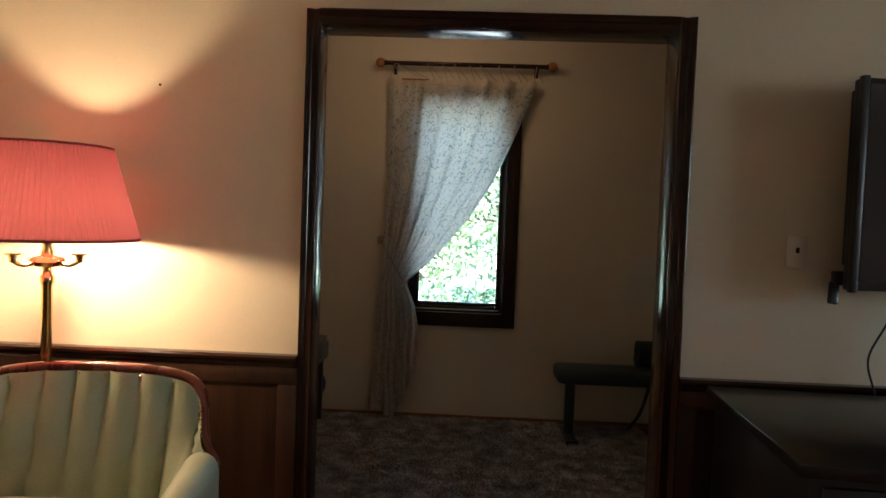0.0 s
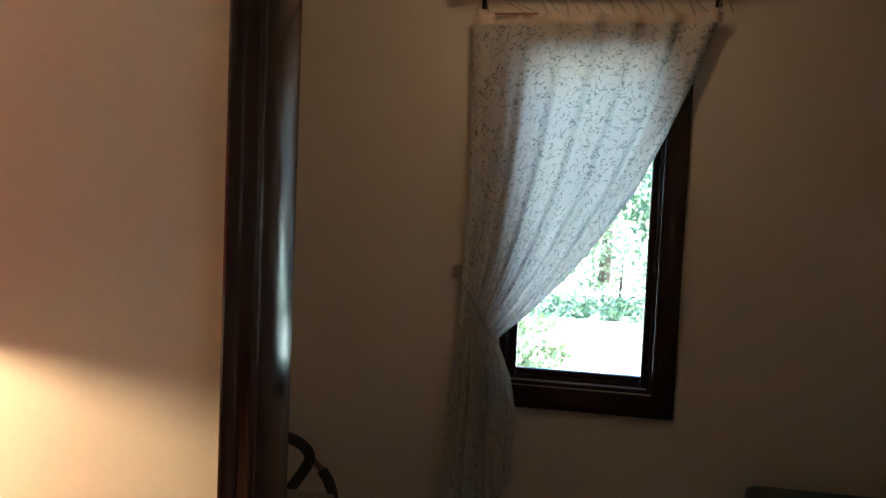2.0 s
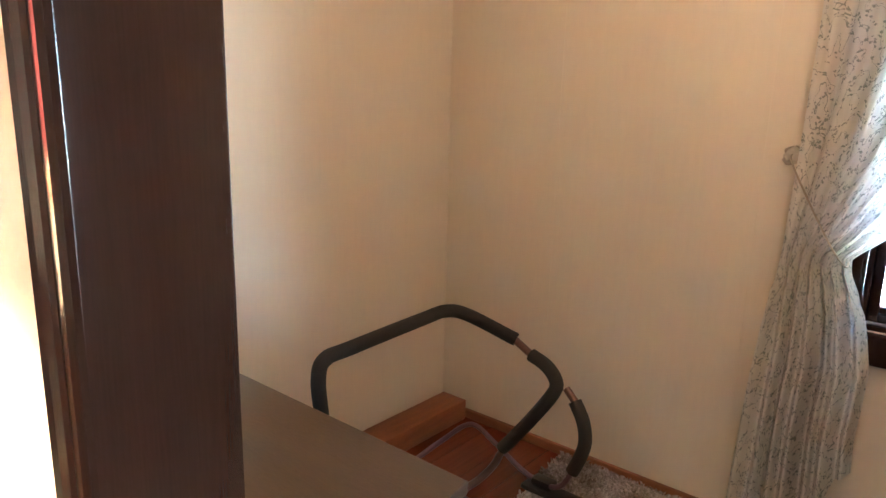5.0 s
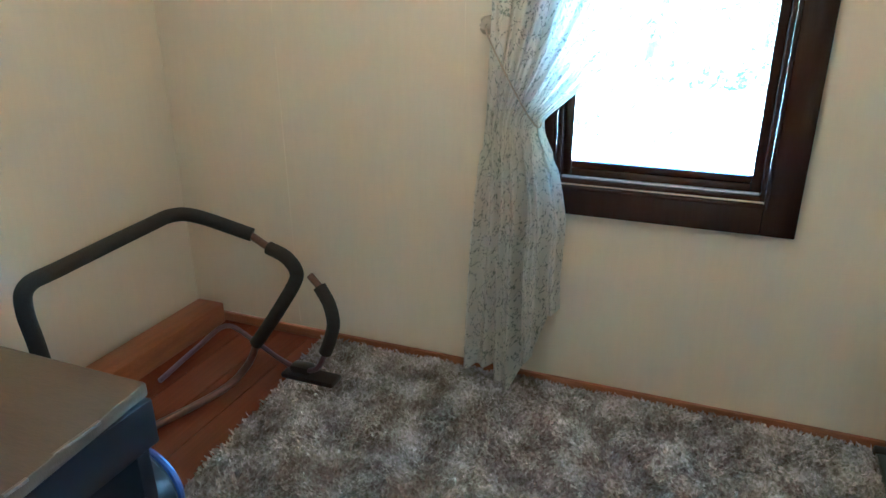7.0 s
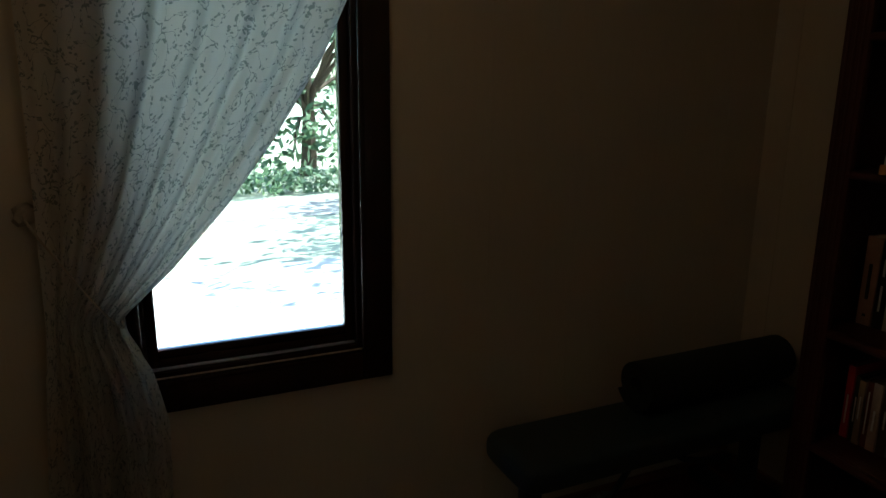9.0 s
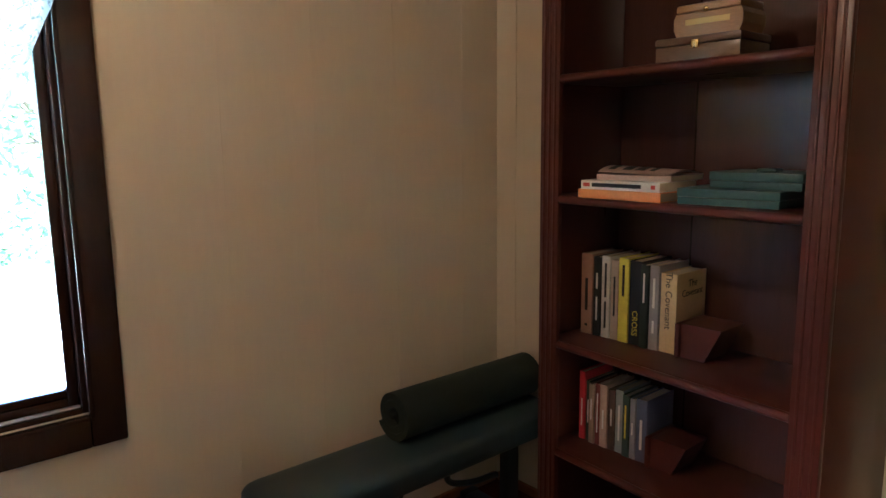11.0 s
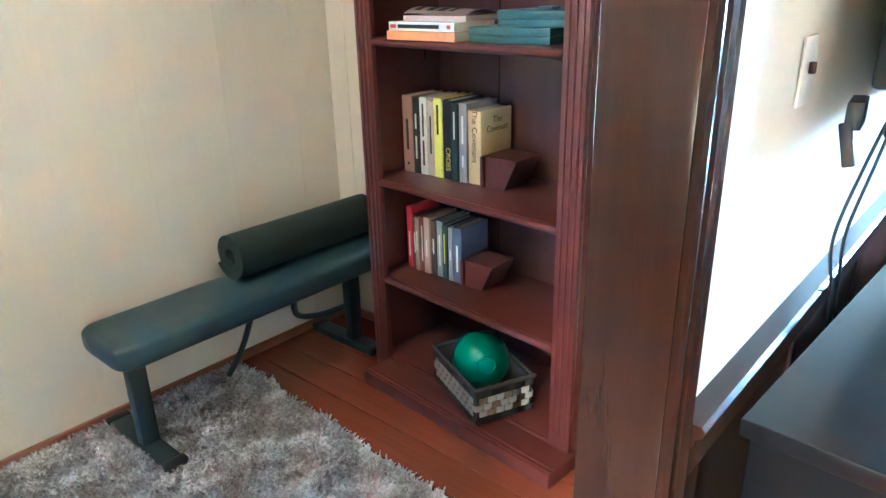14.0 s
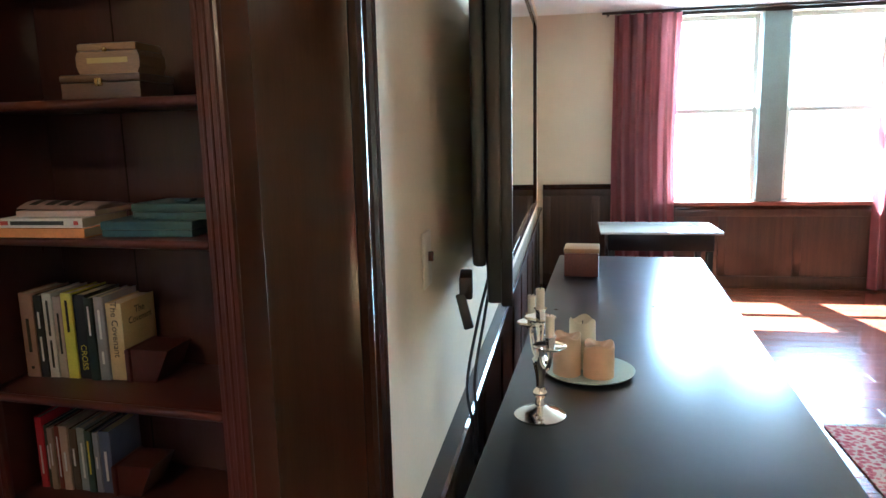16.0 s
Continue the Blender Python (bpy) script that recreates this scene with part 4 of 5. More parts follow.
part("tieback_knot", kb, CORD, curtain, at=pose(-0.872, -0.03, 1.15))


# ---- alcove: shag carpet ----
SHAG = surf("shag_pile", (0.275, 0.245, 0.235), 0.95, var=0.75, scale=11, bump=0, fine=85, sheen=0.3)
tones = next(k for k in SHAG.node_tree.nodes if k.bl_idname == "ShaderNodeValToRGB").color_ramp
tones.elements[0].color, tones.elements[1].color = (0.11, 0.085, 0.070, 1), (0.66, 0.64, 0.65, 1)
tones.elements.new(0.48).color = (0.31, 0.27, 0.25, 1)
CY0, CY1 = -1.70, -0.022


def carpet_edge(y_):
    """The carpet lies askew: where its two sides run at a given depth."""
    return -1.505 - 0.095 * y_, 0.818 + 0.062 * y_


carpet = thing("carpet", pose(0, 0, 0), "mottled grey-brown shag carpet on the alcove floor", "carpet")
cb_ = box(B(), 0, 1, CY0, CY1, 0.001, 0.010)
for v in cb_.verts:
    v.co.x = carpet_edge(v.co.y)[1 if v.co.x > 0.5 else 0]
part("backing", cb_, SHAG, carpet, smooth=False)
rs = np.random.RandomState(7)
N = 110000
py = rs.uniform(CY0, CY1 + 0.004, N)
cl_, cr_ = carpet_edge(py)
px = cl_ + (cr_ - cl_) * rs.uniform(-0.002, 1.002, N)
lean_x = 0.006 * np.sin(px * 21 + py * 13) + rs.normal(0, 0.009, N)
lean_y = 0.006 * np.sin(px * 17 - py * 23) + rs.normal(0, 0.009, N)
hgt = rs.uniform(0.010, 0.022, N) * (0.9 + 0.12 * np.sin(px * 19 + 2 * np.sin(py * 7)) * np.sin(py * 23))
ang = rs.uniform(0, np.pi, N)
wx, wy = 0.0042 * np.cos(ang), 0.0042 * np.sin(ang)
V = np.empty((N, 4, 3))
V[:, 0] = np.stack([px - wx, py - wy, np.full(N, 0.009)], 1)
V[:, 1] = np.stack([px + wx, py + wy, np.full(N, 0.009)], 1)
V[:, 2] = np.stack([px + wx * 0.8 + lean_x, py + wy * 0.8 + lean_y, 0.009 + hgt], 1)
V[:, 3] = np.stack([px - wx * 0.8 + lean_x, py - wy * 0.8 + lean_y, 0.009 + hgt * 0.92], 1)
pile = bpy.data.meshes.new("pile")
pile.from_pydata(V.reshape(-1, 3).tolist(), [], np.arange(N * 4).reshape(N, 4).tolist())
pile.materials.append(SHAG)
po = new("shag", pile)
po.parent = carpet
tagged(po, kind="stuff")

# ---- alcove, left: ab exerciser, desk, small things ----
ab = thing("ab_exerciser", pose(0, 0, 0), "sit-up exerciser of bent tubes with black foam grips", "exercise machine")
main = bez([(-1.74, -0.93, 0.05), (-1.75, -0.945, 0.40), (-1.757, -0.95, 0.525), (-1.752, -0.930, 0.582), (-1.742, -0.84, 0.594), (-1.716, -0.57, 0.618), (-1.704, -0.475, 0.623), (-1.66, -0.418, 0.606), (-1.515, -0.358, 0.545)], 6)
part("long_grip", tube(B(), main, 0.021, 14), FOAM, ab, "black foam-covered tube")
part("bare_tube", tube(B(), [(-1.525, -0.362, 0.549), (-1.435, -0.371, 0.510)], 0.012, 10), RUST_STEEL, ab, "bare brownish steel tube")
second = bez([(-1.450, -0.370, 0.516), (-1.39, -0.373, 0.496), (-1.350, -0.384, 0.462), (-1.358, -0.386, 0.420), (-1.425, -0.386, 0.318), (-1.495, -0.383, 0.222), (-1.531, -0.382, 0.176)], 6)
part("short_grip", tube(B(), second, 0.021, 14), FOAM, ab, "black foam-covered tube")
part("lower_tube", tube(B(), bez([(-1.525, -0.382, 0.184), (-1.56, -0.40, 0.10), (-1.62, -0.47, 0.03), (-1.70, -0.70, 0.02), (-1.74, -0.93, 0.05)]), 0.012, 10), RUST_STEEL, ab)
part("side_tube", tube(B(), [(-1.367, -0.287, 0.403), (-1.322, -0.297, 0.368)], 0.012, 10), RUST_STEEL, ab, "bare brownish tube end")
part("side_grip", tube(B(), bez([(-1.330, -0.295, 0.374), (-1.292, -0.307, 0.325), (-1.272, -0.322, 0.27), (-1.280, -0.335, 0.215), (-1.300, -0.338, 0.165)], 6), 0.021, 14), FOAM, ab, "black foam-covered tube")
part("rocker_tube", tube(B(), bez([(-1.297, -0.338, 0.17), (-1.345, -0.325, 0.09), (-1.43, -0.295, 0.050), (-1.54, -0.26, 0.05), (-1.66, -0.24, 0.09), (-1.76, -0.25, 0.13), (-1.83, -0.33, 0.07), (-1.85, -0.50, 0.03)]), 0.009, 8), surf("purple_tube", (0.11, 0.06, 0.08), 0.4), ab, "thin purple-brown tube")
fb_ = B()
box(fb_, -1.49, -1.29, -0.330, -0.262, 0.024, 0.044, 0.008)
box(fb_, -1.46, -1.38, -0.320, -0.272, 0.044, 0.075, 0.012)
part("foot_plate", fb_, BLACK_PLASTIC, ab, "black plastic foot")

blk = thing("wood_block", pose(0, 0, 0), "rough reddish timber lying along the wall foot", "timber")
PLANK_RED = surf("raw_red_timber", (0.24, 0.09, 0.035), 0.5, var=0.35, scale=6, stretch=(6, 0.8, 6), bump=0.25)
part("beam", box(B(), -2.075, -1.955, -0.62, -0.025, 0.0, 0.085, 0.006), PLANK_RED, blk)

desk = thing("desk", pose(0, 0, 0), "low dark brown wooden desk with black end panel", "desk")
DESK_TOP = surf("dark_brown_desk_top", (0.055, 0.032, 0.017), 0.36, var=0.35, scale=4, stretch=(0.8, 6, 1), bump=0.08, coat=0.2)
DX1, DY1, DZ = -0.905, -1.368, 0.76
top = B()
box(top, -2.08, DX1, -1.762, DY1, DZ - 0.022, DZ, 0.004)
for v in top.verts:
    v.co.x += 0.10 * (DY1 - v.co.y - 0.2) * (v.co.x > -1.5)  # the free end is cut slightly askew
part("desk_top", top, DESK_TOP, desk)
SCUFF = surf("scuffed_edge", (0.10, 0.075, 0.06), 0.5, var=0.6, scale=40, bump=0.3)
for y0_, y1_ in ((-1.74, -1.70), (-1.60, -1.57), (-1.53, -1.46)):
    xe = DX1 + 0.1 * (DY1 - (y0_ + y1_) / 2 - 0.2)
    part("worn_edge", box(B(), xe - 0.0035, xe + 0.0012, y0_, y1_, DZ - 0.004, DZ + 0.0005, 0.0005), SCUFF, desk, "pale scuff on the worn edge")
part("edge_band", box(B(), DX1 - 0.030, DX1 - 0.012, -1.758, DY1 - 0.003, DZ - 0.095, DZ - 0.023, 0.003), BLACK_TOP, desk)
part("back_panel", box(B(), -1.70, DX1 - 0.032, DY1 - 0.030, DY1 - 0.006, 0.385, DZ - 0.024, 0.003), BLACK_TOP, desk, "black lower panel")
part("inner_lip", box(B(), -1.80, DX1 - 0.032, DY1 - 0.050, DY1 - 0.031, DZ - 0.075, DZ - 0.024, 0.003), BLACK_TOP, desk)
for x, y_ in ((-2.05, DY1 - 0.06), (-2.05, -1.74), (-1.73, DY1 - 0.06), (-1.73, -1.74)):
    part("leg", box(B(), x - 0.02, x + 0.02, y_ - 0.02, y_ + 0.02, 0.0, DZ - 0.024, 0.003), BLACK_TOP, desk)
BLUE = surf("blue_plastic", (0.05, 0.08, 0.25), 0.35, var=0.2)
roll = thing("exercise_disc", pose(-1.01, DY1 + 0.024, 0.53), "black exercise disc with a blue rim against the desk panel", "exercise disc")
part("disc", lathe(B(), [(0.03, -0.028), (0.062, -0.024), (0.074, 0.0), (0.062, 0.024), (0.03, 0.029)], 40), BLACK_PLASTIC, roll, at=pose(0, 0, 0, 90, 0, 0))
part("rim_ring", tube(B(), [(0.071 * math.cos(a * 0.1571), 0.071 * math.sin(a * 0.1571), -0.012) for a in range(40)], 0.006, 8, closed=True), BLUE, roll, "blue plastic rim", at=pose(0, 0, 0, 90, 0, 0))
dumb = thing("dumbbell", pose(-1.47, -1.30, 0.052, 0, 0, 25), "small blue and black dumbbell lying on the floor", "dumbbell")
for s in (-1, 1):
    part("weight_head", lathe(B(), [(0.030, -0.03), (0.050, -0.024), (0.052, 0.0), (0.050, 0.024), (0.030, 0.03)], 6), BLUE, dumb, at=pose(s * 0.075, 0, 0, 0, 90, 0))
part("grip", tube(B(), [(-0.06, 0, 0), (0.06, 0, 0)], 0.014, 12), BLACK_PLASTIC, dumb)

# marks and fittings on the walls
for n, (m, w) in enumerate(((pose(-1.470, YW - 0.004, 1.755), 1.0), (pose(XL + 0.004, -0.515, 1.633), 0.8), (pose(XL + 0.004, -0.549, 1.577), 0.8))):
    nb = B()
    bmesh.ops.create_uvsphere(nb, u_segments=8, v_segments=6, radius=0.005 * w)
    o = solid("wall_nail", nb, DARK_WOOD, "small dark nail head on a cream wall", "nail")
    o.matrix_world = m
sw = thing("light_switch", pose(0.872, YW, 1.225), "ivory light switch plate on the cream wall", "light switch")
part("plate", box(B(), -0.036, 0.036, -0.007, -0.001, -0.058, 0.058, 0.003), WHITE_PLASTIC, sw)
part("toggle", box(B(), -0.005, 0.005, -0.018, -0.0075, -0.004, 0.016, 0.002), DARK_WOOD, sw, "dark toggle")
out = thing("wall_outlet", pose(1.28, -0.012, 0.22), "brown outlet box low on the wall beside the bench", "outlet")
part("plate", box(B(), -0.035, 0.035, -0.012, 0.0, -0.05, 0.05, 0.003), WHITE_PLASTIC, out)
cl = thing("ceiling_lamp", pose(-0.55, -0.85, HC), "round frosted ceiling lamp of the alcove", "ceiling lamp")
part("rose", lathe(B(), [(0.07, -0.02), (0.075, -0.001), (0.07, 0.0)], 24), BRASS, cl)
part("socket", lathe(B(), [(0.012, -0.045), (0.016, -0.03), (0.016, -0.021)], 16), BRASS, cl)


# ---- living room: dresser and what stands on it ----
DR = pose(0.555, -1.948, 0, 0, 0, -3.2)
dresser = thing("dresser", DR, "long black lacquered sideboard along the wall", "sideboard")
DL, DD, DH = 3.05, 0.80, 0.74
part("body", box(B(), 0.03, DL - 0.03, -DD + 0.03, -0.01, 0.06, DH - 0.036, 0.003), BLACK_TOP, dresser)
part("plinth", box(B(), 0.05, DL - 0.05, -DD + 0.06, -0.03, 0.0, 0.06), BLACK_TOP, dresser, smooth=False)
part("top_board", box(B(), 0.0, DL, -DD, 0.0, DH - 0.035, DH, 0.006), BLACK_TOP, dresser, "black polished top with ring marks")
for k in range(5):
    x0 = 0.06 + k * (DL - 0.12) / 5
    x1 = x0 + (DL - 0.12) / 5 - 0.012
    for z0_, z1_ in ((0.09, 0.37), (0.39, 0.68)):
        d_ = part("drawer", box(B(), x0, x1, -DD + 0.014, -DD + 0.0295, z0_, z1_, 0.004), BLACK_TOP, dresser)
        part("pull", tube(B(), [((x0 + x1) / 2 - 0.05, -DD - 0.008, (z0_ + z1_) / 2), ((x0 + x1) / 2 + 0.05, -DD - 0.008, (z0_ + z1_) / 2)], 0.006, 8), STEEL_DARK, d_)
        part("pull_post", box(B(), (x0 + x1) / 2 - 0.045, (x0 + x1) / 2 - 0.037, -DD - 0.008, -DD + 0.014, (z0_ + z1_) / 2 - 0.004, (z0_ + z1_) / 2 + 0.004), STEEL_DARK, d_)


def candelabrum(at):
    t = thing("candelabrum", at, "silver three-armed candelabrum with ivory candles", "candelabrum")
    part("stem", lathe(B(), [(0.066, 0.0), (0.068, 0.006), (0.060, 0.012), (0.045, 0.018), (0.030, 0.022), (0.014, 0.032), (0.011, 0.05), (0.019, 0.062), (0.019, 0.068), (0.010, 0.08), (0.012, 0.11), (0.019, 0.145), (0.021, 0.155), (0.012, 0.165), (0.012, 0.178)], 32), SILVER, t)

    def cup(parent, at_):
        part("drip_pan", lathe(B(), [(0.010, 0), (0.030, 0.004), (0.040, 0.010), (0.041, 0.012), (0.030, 0.008), (0.011, 0.007), (0.013, 0.030), (0.017, 0.036), (0.012, 0.036)], 24), SILVER, parent, at=at_)
        c = part("candle", lathe(B(), [(0.011, 0.0), (0.011, 0.050), (0.0105, 0.056), (0.006, 0.054)], 16), WAX, parent, "stub of ivory candle", at=at_ @ Matrix.Translation((0, 0, 0.031)))
        part("wick", tube(B(), [(0, 0, 0.053), (0.001, 0, 0.062)], 0.001, 5), BLACK_PLASTIC, c)

    cup(t, pose(0, 0, 0.255))
    part("centre_post", lathe(B(), [(0.010, 0.175), (0.014, 0.19), (0.008, 0.21), (0.012, 0.245), (0.009, 0.258)], 20), SILVER, t)
    for s in (-1, 1):
        part("arm", tube(B(), bez([(0, 0, 0.165), (s * 0.035, 0, 0.150), (s * 0.075, 0, 0.155), (s * 0.102, 0, 0.185), (s * 0.105, 0, 0.215)]), 0.006, 10), SILVER, t)
        cup(t, pose(s * 0.105, 0, 0.213))
    return t


candelabrum(pose(1.235, -2.10, DH + 0.001, 0, 0, 15))
plate = thing("glass_plate", pose(1.58, -2.235, DH + 0.001), "round pale glass plate carrying candles", "plate")
PGLASS = surf("pale_green_glass", (0.45, 0.55, 0.52), 0.08, var=0.05, bump=0)
part("dish", lathe(B(), [(0.06, 0.0), (0.10, 0.003), (0.135, 0.010), (0.138, 0.014), (0.130, 0.013), (0.095, 0.007), (0.0, 0.006)], 48), PGLASS, plate)
for (x, y, r, h), m in zip(((1.54, -2.262, 0.046, 0.100), (1.625, -2.215, 0.041, 0.150), (1.545, -2.168, 0.042, 0.122)), (WAX_TAN, WAX, WAX_TAN)):
    c = thing("pillar_candle", pose(x, y, DH + 0.0085), "thick half-burned pillar candle standing on the glass plate", "candle", "candles on the plate")
    bm = B()
    lathe(bm, [(r, 0), (r, h * 0.5), (r * 0.98, h - 0.004), (r * 0.90, h), (r * 0.78, h - 0.006), (r * 0.4, h - 0.018), (0.002, h - 0.020)], 28)
    for v in bm.verts:
        if v.co.z > h * 0.8:
            v.co.z += 0.007 * math.sin(3 * math.atan2(v.co.y, v.co.x) + x * 40)
    part("wax", bm, m, c)
    part("wick", tube(B(), [(0, 0, h - 0.022), (0.002, 0, h - 0.006)], 0.0015, 5), BLACK_PLASTIC, c)
RED_BOX = surf("red_brown_box", (0.14, 0.045, 0.035), 0.4, var=0.3, bump=0.1)
cube = thing("wooden_box", pose(2.98, -2.235, DH + 0.001, 0, 0, -3), "red-brown box with a pale wooden lid on the sideboard", "box")
part("body", box(B(), 0, 0.17, -0.085, 0.085, 0, 0.12, 0.004), RED_BOX, cube)
part("lid", box(B(), -0.003, 0.173, -0.088, 0.088, 0.121, 0.145, 0.005), CASKET, cube)

tv = thing("television", pose(0, 0, 0), "black flat television on a wall bracket over the sideboard", "television")
SCREEN = surf("dark_screen", (0.006, 0.007, 0.009), 0.12, var=0.2, bump=0)
TX0, TZ0, TY = 0.985, 1.105, -1.97
tv.matrix_world = pose(TX0, -2.045, TZ0, 0, 0, 7)
TWD, THT = 0.92, 0.715
part("shell", box(B(), 0, TWD, 0, 0.05, 0, THT, 0.008), BLACK_PLASTIC, tv)
part("bezel_lip", box(B(), -0.004, 0.02, -0.006, 0.02, -0.006, THT + 0.006, 0.004), BLACK_PLASTIC, tv)
part("screen", box(B(), 0.022, TWD - 0.02, -0.005, -0.001, 0.03, THT - 0.02), SCREEN, tv, smooth=False)
part("back_housing", box(B(), 0.012, 0.56, 0.0505, 0.082, 0.080, THT - 0.03, 0.010), BLACK_PLASTIC, tv)
part("wall_bracket", box(B(), 0.58, 0.72, 0.051, 0.066, 0.25, 0.45, 0.005), STEEL_DARK, tv)
part("bracket_bar", box(B(), -0.015, 0.015, -0.011, 0.011, -0.058, 0.022, 0.004), BLACK_PLASTIC, tv, "black bracket bar below the edge", at=pose(0.01, 0.105, 0.0, -14, 12, 0))
part("bar_link", box(B(), 0.0, 0.10, 0.083, 0.112, 0.01, 0.06, 0.004), BLACK_PLASTIC, tv)
for dx, y_ in ((0.10, -1.925), (0.17, -1.935)):
    cable = thing("power_cable", pose(0, 0, 0), "thin black cable hanging from the television", "cable", "television cables")
    part("wire", tube(B(), bez([(TX0 + dx + 0.1, TY - 0.008, TZ0 + 0.03), (TX0 + dx + 0.09, y_ - 0.02, 1.0), (TX0 + dx + 0.04, y_, 0.86), (TX0 + dx + 0.06, -1.935, 0.745), (TX0 + dx + 0.10, -1.935, 0.62)]), 0.004, 6), BLACK_PLASTIC, cable)

MIRROR = bpy.data.materials.new("mirror_silver")
MIRROR.use_nodes = True
mbs = MIRROR.node_tree.nodes["Principled BSDF"]
mbs.inputs["Base Color"].default_value, mbs.inputs["Metallic"].default_value, mbs.inputs["Roughness"].default_value = (0.9, 0.91, 0.9, 1), 1.0, 0.015
mir = thing("wall_mirror", pose(0, 0, 0), "large framed mirror hanging on the wall past the television", "mirror")
part("glass", box(B(), 2.75, 5.30, YW - 0.012, YW - 0.006, 0.90, 2.30), MIRROR, mir, smooth=False)
mf = B()
frame_ring(mf, 2.70, 5.35, 0.85, 2.35, 0.05, YW - 0.026, YW - 0.001, 0.005)
part("frame", mf, DARK_WOOD, mir)

# far end of the room
endt = thing("side_table", pose(0, 0, 0), "small dark side table with a pale glass top", "side table")
part("table_top", box(B(), 4.98, 5.60, -3.34, -2.42, 0.655, 0.675, 0.006), surf("pale_glass_top", (0.55, 0.58, 0.58), 0.12, var=0.1, bump=0), endt, "pale reflective glass top")
part("apron", box(B(), 5.02, 5.56, -3.28, -2.48, 0.52, 0.654, 0.004), BLACK_TOP, endt)
for x in (5.05, 5.53):
    for y_ in (-3.25, -2.51):
        part("leg", box(B(), x - 0.025, x + 0.025, y_ - 0.025, y_ + 0.025, 0, 0.519, 0.004), BLACK_TOP, endt)
RED_CLOTH = surf("dusty_rose_curtain", (0.22, 0.065, 0.070), 0.75, var=0.25, scale=8, bump=0.3, fine=150, sheen=0.3)

tree_ = RED_CLOTH.node_tree
sheer, both_ = tree_.nodes.new("ShaderNodeBsdfTranslucent"), tree_.nodes.new("ShaderNodeMixShader")
sheer.inputs[0].default_value, both_.inputs[0].default_value = (0.42, 0.13, 0.14, 1), 0.4
tree_.links.new(tree_.nodes["Principled BSDF"].outputs[0], both_.inputs[1])
tree_.links.new(sheer.outputs[0], both_.inputs[2])
tree_.links.new(both_.outputs[0], tree_.nodes["Material Output"].inputs[0])


def red_curtain(y0, y1, seed):
    t = thing("drape", pose(0, 0, 0), "floor-length dusty red drape beside the double window", "curtain", "red drapes")
    me = curtain_mesh("drape_cloth", [(2.46, y0), (1.2, y0 + 0.01), (0.02, y0)], [(2.46, y1), (1.4, y1 + (0.03 if y0 > -4 else 0)), (0.02, y1)], 2.46, 0.02, lambda u, z, w: XE - 0.09 + 0.035 * math.sin(u * 2 * math.pi * 4.5 + seed + 0.3 * math.sin(z)) + 0.012 * math.sin(u * 57 + z * 2), 70, 40, lambda u: 0.0, 0.6, "y")
    me.materials.append(RED_CLOTH)
    o = new("cloth", me)
    o.parent = t
    return t


red_curtain(-2.56, -3.13, 0.0)
red_curtain(-4.78, -5.35, 2.0)
drod = thing("drape_rod", pose(0, 0, 0), "dark curtain rod over the double window", "curtain rod")
part("rod_pole", tube(B(), [(XE - 0.09, -5.45, 2.475), (XE - 0.09, -2.45, 2.475)], 0.012, 10), DARK_WOOD, drod)
for y_ in (-5.4, -2.5):
    part("bracket", box(B(), XE - 0.1, XE - 0.001, y_ - 0.01, y_ + 0.01, 2.455, 2.463), DARK_WOOD, drod)

# patterned rug of the living room
RUG = bpy.data.materials.new("red_patterned_rug")
RUG.use_nodes = True
rt = RUG.node_tree
rv, rr_, rc = rt.nodes.new("ShaderNodeTexVoronoi"), rt.nodes.new("ShaderNodeValToRGB"), rt.nodes.new("ShaderNodeTexCoord")
rv.inputs["Scale"].default_value = 38.0
rt.links.new(rc.outputs["Object"], rv.inputs["Vector"])
e = rr_.color_ramp.elements
e[0].color, e[1].color = (0.22, 0.02, 0.025, 1), (0.03, 0.02, 0.04, 1)
e.new(0.35).color, e.new(0.55).color = (0.30, 0.06, 0.05, 1), (0.35, 0.22, 0.15, 1)
rr_.color_ramp.interpolation = "CONSTANT"
rt.links.new(rv.outputs["Distance"], rr_.inputs[0])
rt.links.new(rr_.outputs[0], rt.nodes["Principled BSDF"].inputs["Base Color"])
rt.nodes["Principled BSDF"].inputs["Roughness"].default_value = 0.95
rug = thing("area_rug", pose(0, 0, 0), "red patterned oriental rug on the plank floor", "rug")
part("rug_field", box(B(), 0.2, 3.0, -5.4, -3.42, 0.001, 0.010, 0.003), RUG, rug)
fr_ = B()
for k in range(150):
    y_ = -5.4 + k * 0.0132
    tube(fr_, [(2.998, y_, 0.006), (3.05, y_ + rnd.uniform(-0.006, 0.006), 0.003)], 0.0022, 4)
part("fringe", fr_, CORD, rug, "cream knotted fringe")


# ---- living room: floor lamp and channel-back chair ----
lampt = thing("floor_lamp", pose(-1.69, -2.2, 0), "brass floor lamp with a pleated red shade, lit", "floor lamp")
part("base", lathe(B(), [(0.14, 0.0), (0.14, 0.012), (0.12, 0.022), (0.05, 0.034), (0.024, 0.055), (0.018, 0.07)], 40), BRASS, lampt)
part("pole", lathe(B(), [(0.016, 0.07), (0.016, 0.55), (0.021, 0.56), (0.021, 0.58), (0.017, 0.60), (0.017, 1.03), (0.022, 1.04), (0.022, 1.06), (0.015, 1.07), (0.015, 1.09)], 24), BRASS, lampt)
part("hub", lathe(B(), [(0.015, 1.088), (0.045, 1.095), (0.055, 1.11), (0.05, 1.122), (0.02, 1.13), (0.015, 1.16), (0.02, 1.18)], 28), BRASS, lampt)
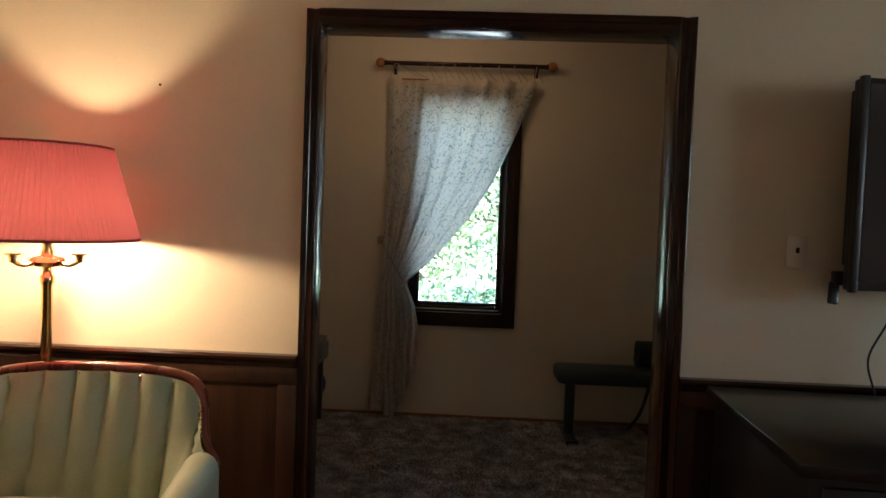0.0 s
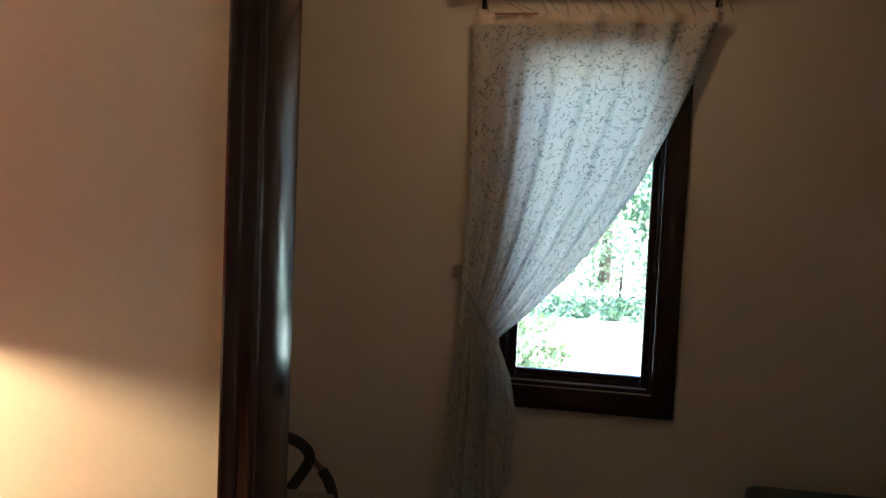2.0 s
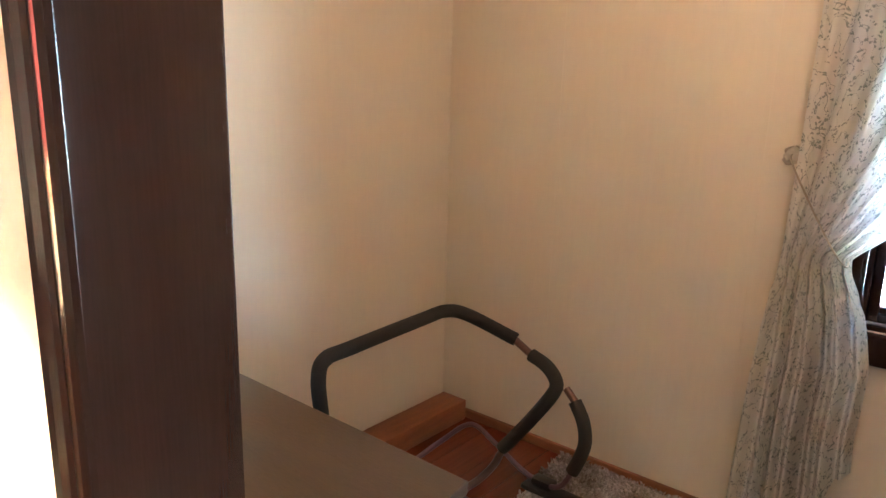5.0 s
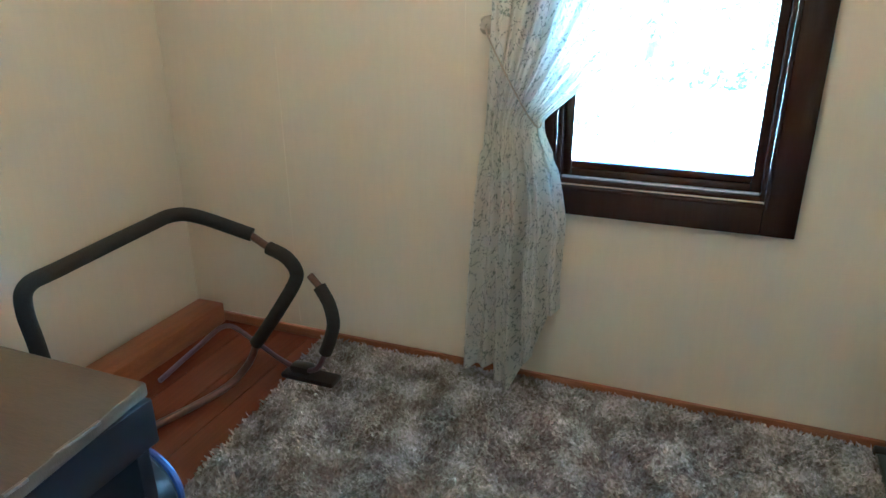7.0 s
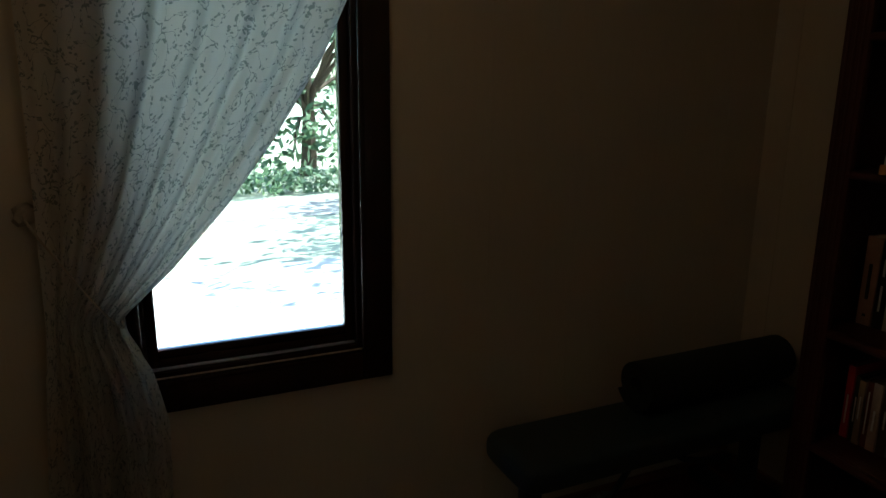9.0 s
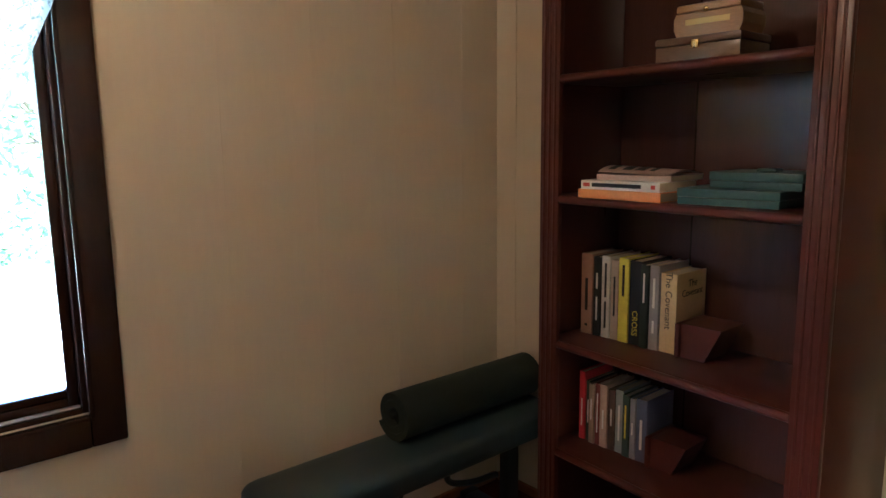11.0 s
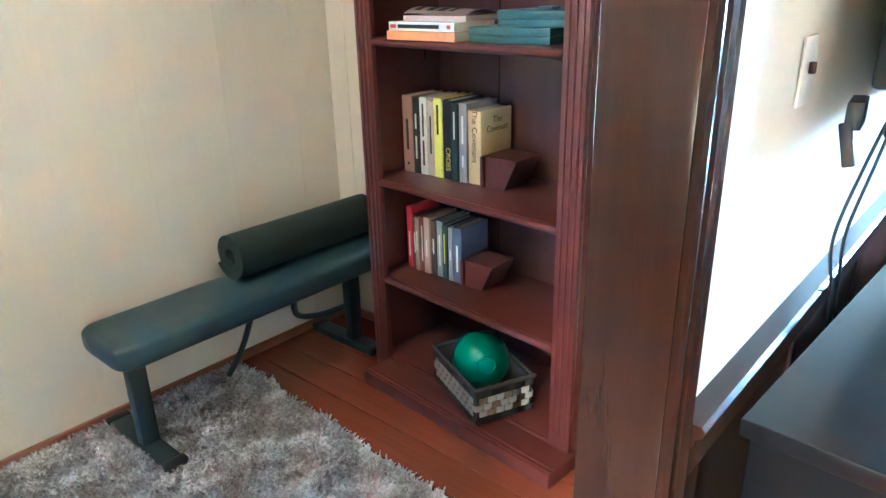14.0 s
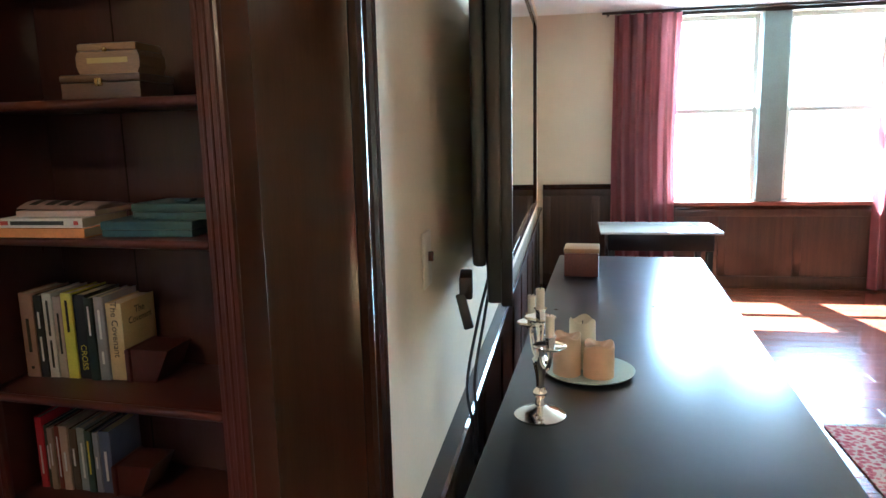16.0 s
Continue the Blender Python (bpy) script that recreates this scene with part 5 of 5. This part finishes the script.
for k in range(3):
    a = radians(0 + 120 * k)
    c, s = math.cos(a), math.sin(a)
    arm = part("arm", tube(B(), bez([(0.04 * c, 0.04 * s, 1.105), (0.08 * c, 0.08 * s, 1.100), (0.108 * c, 0.108 * s, 1.115)]), 0.007, 10), BRASS, lampt)
    part("candle_cup", lathe(B(), [(0.010, 1.11), (0.012, 1.13), (0.024, 1.134), (0.024, 1.139), (0.012, 1.139)], 20, (0.108 * c, 0.108 * s, 0)), BRASS, arm)
SHADE = bpy.data.materials.new("pleated_red_shade")
SHADE.use_nodes = True
st = SHADE.node_tree
st.nodes.remove(st.nodes["Principled BSDF"])
sd, stl, smx = st.nodes.new("ShaderNodeBsdfDiffuse"), st.nodes.new("ShaderNodeBsdfTranslucent"), st.nodes.new("ShaderNodeMixShader")
sd.inputs[0].default_value, stl.inputs[0].default_value = (0.34, 0.07, 0.085, 1), (0.42, 0.12, 0.12, 1)
smx.inputs[0].default_value = 0.11
st.links.new(sd.outputs[0], smx.inputs[1])
st.links.new(stl.outputs[0], smx.inputs[2])
st.links.new(smx.outputs[0], st.nodes["Material Output"].inputs[0])
sb_ = B()
NP = 96
rings = []
for z, r in ((1.185, 0.275), (1.19, 0.277), (1.34, 0.232), (1.485, 0.192), (1.49, 0.190)):
    rings.append([sb_.verts.new(((r + (0.004 if k % 2 else -0.002)) * math.cos(k * math.pi / NP), (r + (0.004 if k % 2 else -0.002)) * math.sin(k * math.pi / NP), z)) for k in range(2 * NP)])
for r0, r1 in zip(rings, rings[1:]):
    for k in range(2 * NP):
        sb_.faces.new((r0[k], r0[(k + 1) % (2 * NP)], r1[(k + 1) % (2 * NP)], r1[k]))
shade = part("shade", sb_, SHADE, lampt, "pleated red fabric shade", smooth=False)
for z, r in ((1.187, 0.277), (1.488, 0.191)):
    part("trim_ring", tube(B(), [(r * math.cos(k * 0.1309), r * math.sin(k * 0.1309), z) for k in range(48)], 0.005, 6, closed=True), SHADE, shade)
for k in range(3):
    a = k * 2.0944 + 0.5
    part("spider_arm", tube(B(), [(0.01 * math.cos(a), 0.01 * math.sin(a), 1.44), (0.189 * math.cos(a), 0.189 * math.sin(a), 1.482)], 0.002, 6), BRASS, shade)
part("harp", tube(B(), [(0, 0, 1.30), (0, 0, 1.44)], 0.003, 6), BRASS, lampt)

chair = thing("armchair", pose(-1.475, -2.42, 0, 0, 0, 4), "sage green channel-back armchair with cherry wood frame and nailheads", "armchair")
NC = 9


OUTLINE = bez([(0, 0, 0.776), (0.16, 0, 0.771), (0.27, 0, 0.757), (0.325, 0, 0.733), (0.352, 0, 0.690), (0.362, 0, 0.640), (0.378, 0, 0.585), (0.425, 0, 0.51)], 6)


def back_edge(u):
    """Half width and height of the back's outline; u from -1 to 1."""
    k = abs(u) * (len(OUTLINE) - 1)
    i = min(int(k), len(OUTLINE) - 2)
    p = OUTLINE[i].lerp(OUTLINE[i + 1], k - i)
    return math.copysign(p.x, u), p.z


def back_surface(u, v, depth=0.0, pad=1.0):
    """u across -1..1, v up 0..1; barrel-curved towards the front (-y) at the sides."""
    x, zt = back_edge(u)
    x *= 0.80 + 0.20 * v
    ch = abs(math.sin((x / 0.39 * 0.86 + 1) / 2 * NC * math.pi))
    y_ = 0.05 + 0.10 * v - 0.16 * (abs(u) ** 2.4) * (1.0 - 0.15 * v) - 0.030 * (ch ** 0.42 * pad + 0.8 * (1 - pad)) + depth
    return Vector((x, y_, 0.40 + (zt - 0.40) * v))


bb = B()
sheet(bb, lambda u, v: back_surface(2 * u - 1, v), NC * 10, 16)
part("channel_back", bb, LEATHER, chair, "vertical padded channels in sage green")
bk = B()
sheet(bk, lambda u, v: back_surface(2 * u - 1, v, 0.055) + Vector((0, 0.02, 0)), NC * 4, 10)
part("outer_back", bk, LEATHER, chair)
part("wood_frame", tube(B(), [back_surface(u / 30 - 1, 1.0, 0.0, 0.0) + Vector((0, 0.035, 0.008)) for u in range(61)], 0.016, 10), CHAIR_WOOD, chair, "polished cherry wood top rail")
for k in range(1, 60):
    p = back_surface(k / 30 - 1, 1.0, 0.0, 0.0) + Vector((0, 0.008, -0.010))
    nb = B()
    bmesh.ops.create_icosphere(nb, subdivisions=1, radius=0.0052)
    part("nailhead", nb, BRASS, chair, at=Matrix.Translation(p))
part("seat_cushion", box(B(), -0.37, 0.37, -0.52, 0.02, 0.30, 0.43, 0.045), LEATHER, chair)
part("seat_rail", box(B(), -0.40, 0.40, -0.53, 0.06, 0.235, 0.30, 0.01), CHAIR_WOOD, chair)
for s in (-1, 1):
    ar = B()
    tube(ar, bez([(s * 0.42, -0.10, 0.555), (s * 0.435, -0.25, 0.55), (s * 0.44, -0.40, 0.54), (s * 0.43, -0.50, 0.525)]), [0.05] * 25, 14)
    part("arm_pad", ar, LEATHER, chair)
    part("arm_panel", box(B(), s * 0.425 - 0.03, s * 0.425 + 0.03, -0.50, -0.02, 0.30, 0.555, 0.02), LEATHER, chair)
    part("arm_front", tube(B(), bez([(s * 0.425, -0.525, 0.24), (s * 0.435, -0.53, 0.42), (s * 0.425, -0.53, 0.54)]), 0.02, 10), CHAIR_WOOD, chair)
    for y_ in (-0.49, 0.03):
        part("leg", tube(B(), [(s * 0.36, y_, 0.0), (s * 0.37, y_, 0.12), (s * 0.365, y_, 0.24)], [0.015, 0.022, 0.028], 10), CHAIR_WOOD, chair)

# ---- planks of the floor ----
pk = B()
box(pk, -0.0645, 0.0645, -0.5, 0.5, -0.018, 0.0, 0.0022)
PLANK = mesh_of("plank", pk, FLOOR_WOOD, False)
rp = random.Random(11)
x = XL + 0.065
while x < XE:
    cuts = [YB, YB + rp.uniform(1.2, 2.2), YB + rp.uniform(3.2, 4.2), -0.001] if x < 1.7 else [YB, YB + rp.uniform(1.4, 2.6), YW + 0.02]
    for a, b in zip(cuts, cuts[1:]):
        o = new("plank", PLANK)
        o.parent = floor
        o.matrix_local = Matrix.Translation((x, (a + b) / 2, rp.uniform(-0.0006, 0.0))) @ Matrix.Diagonal((1, b - a - 0.003, 1, 1))
    x += 0.131
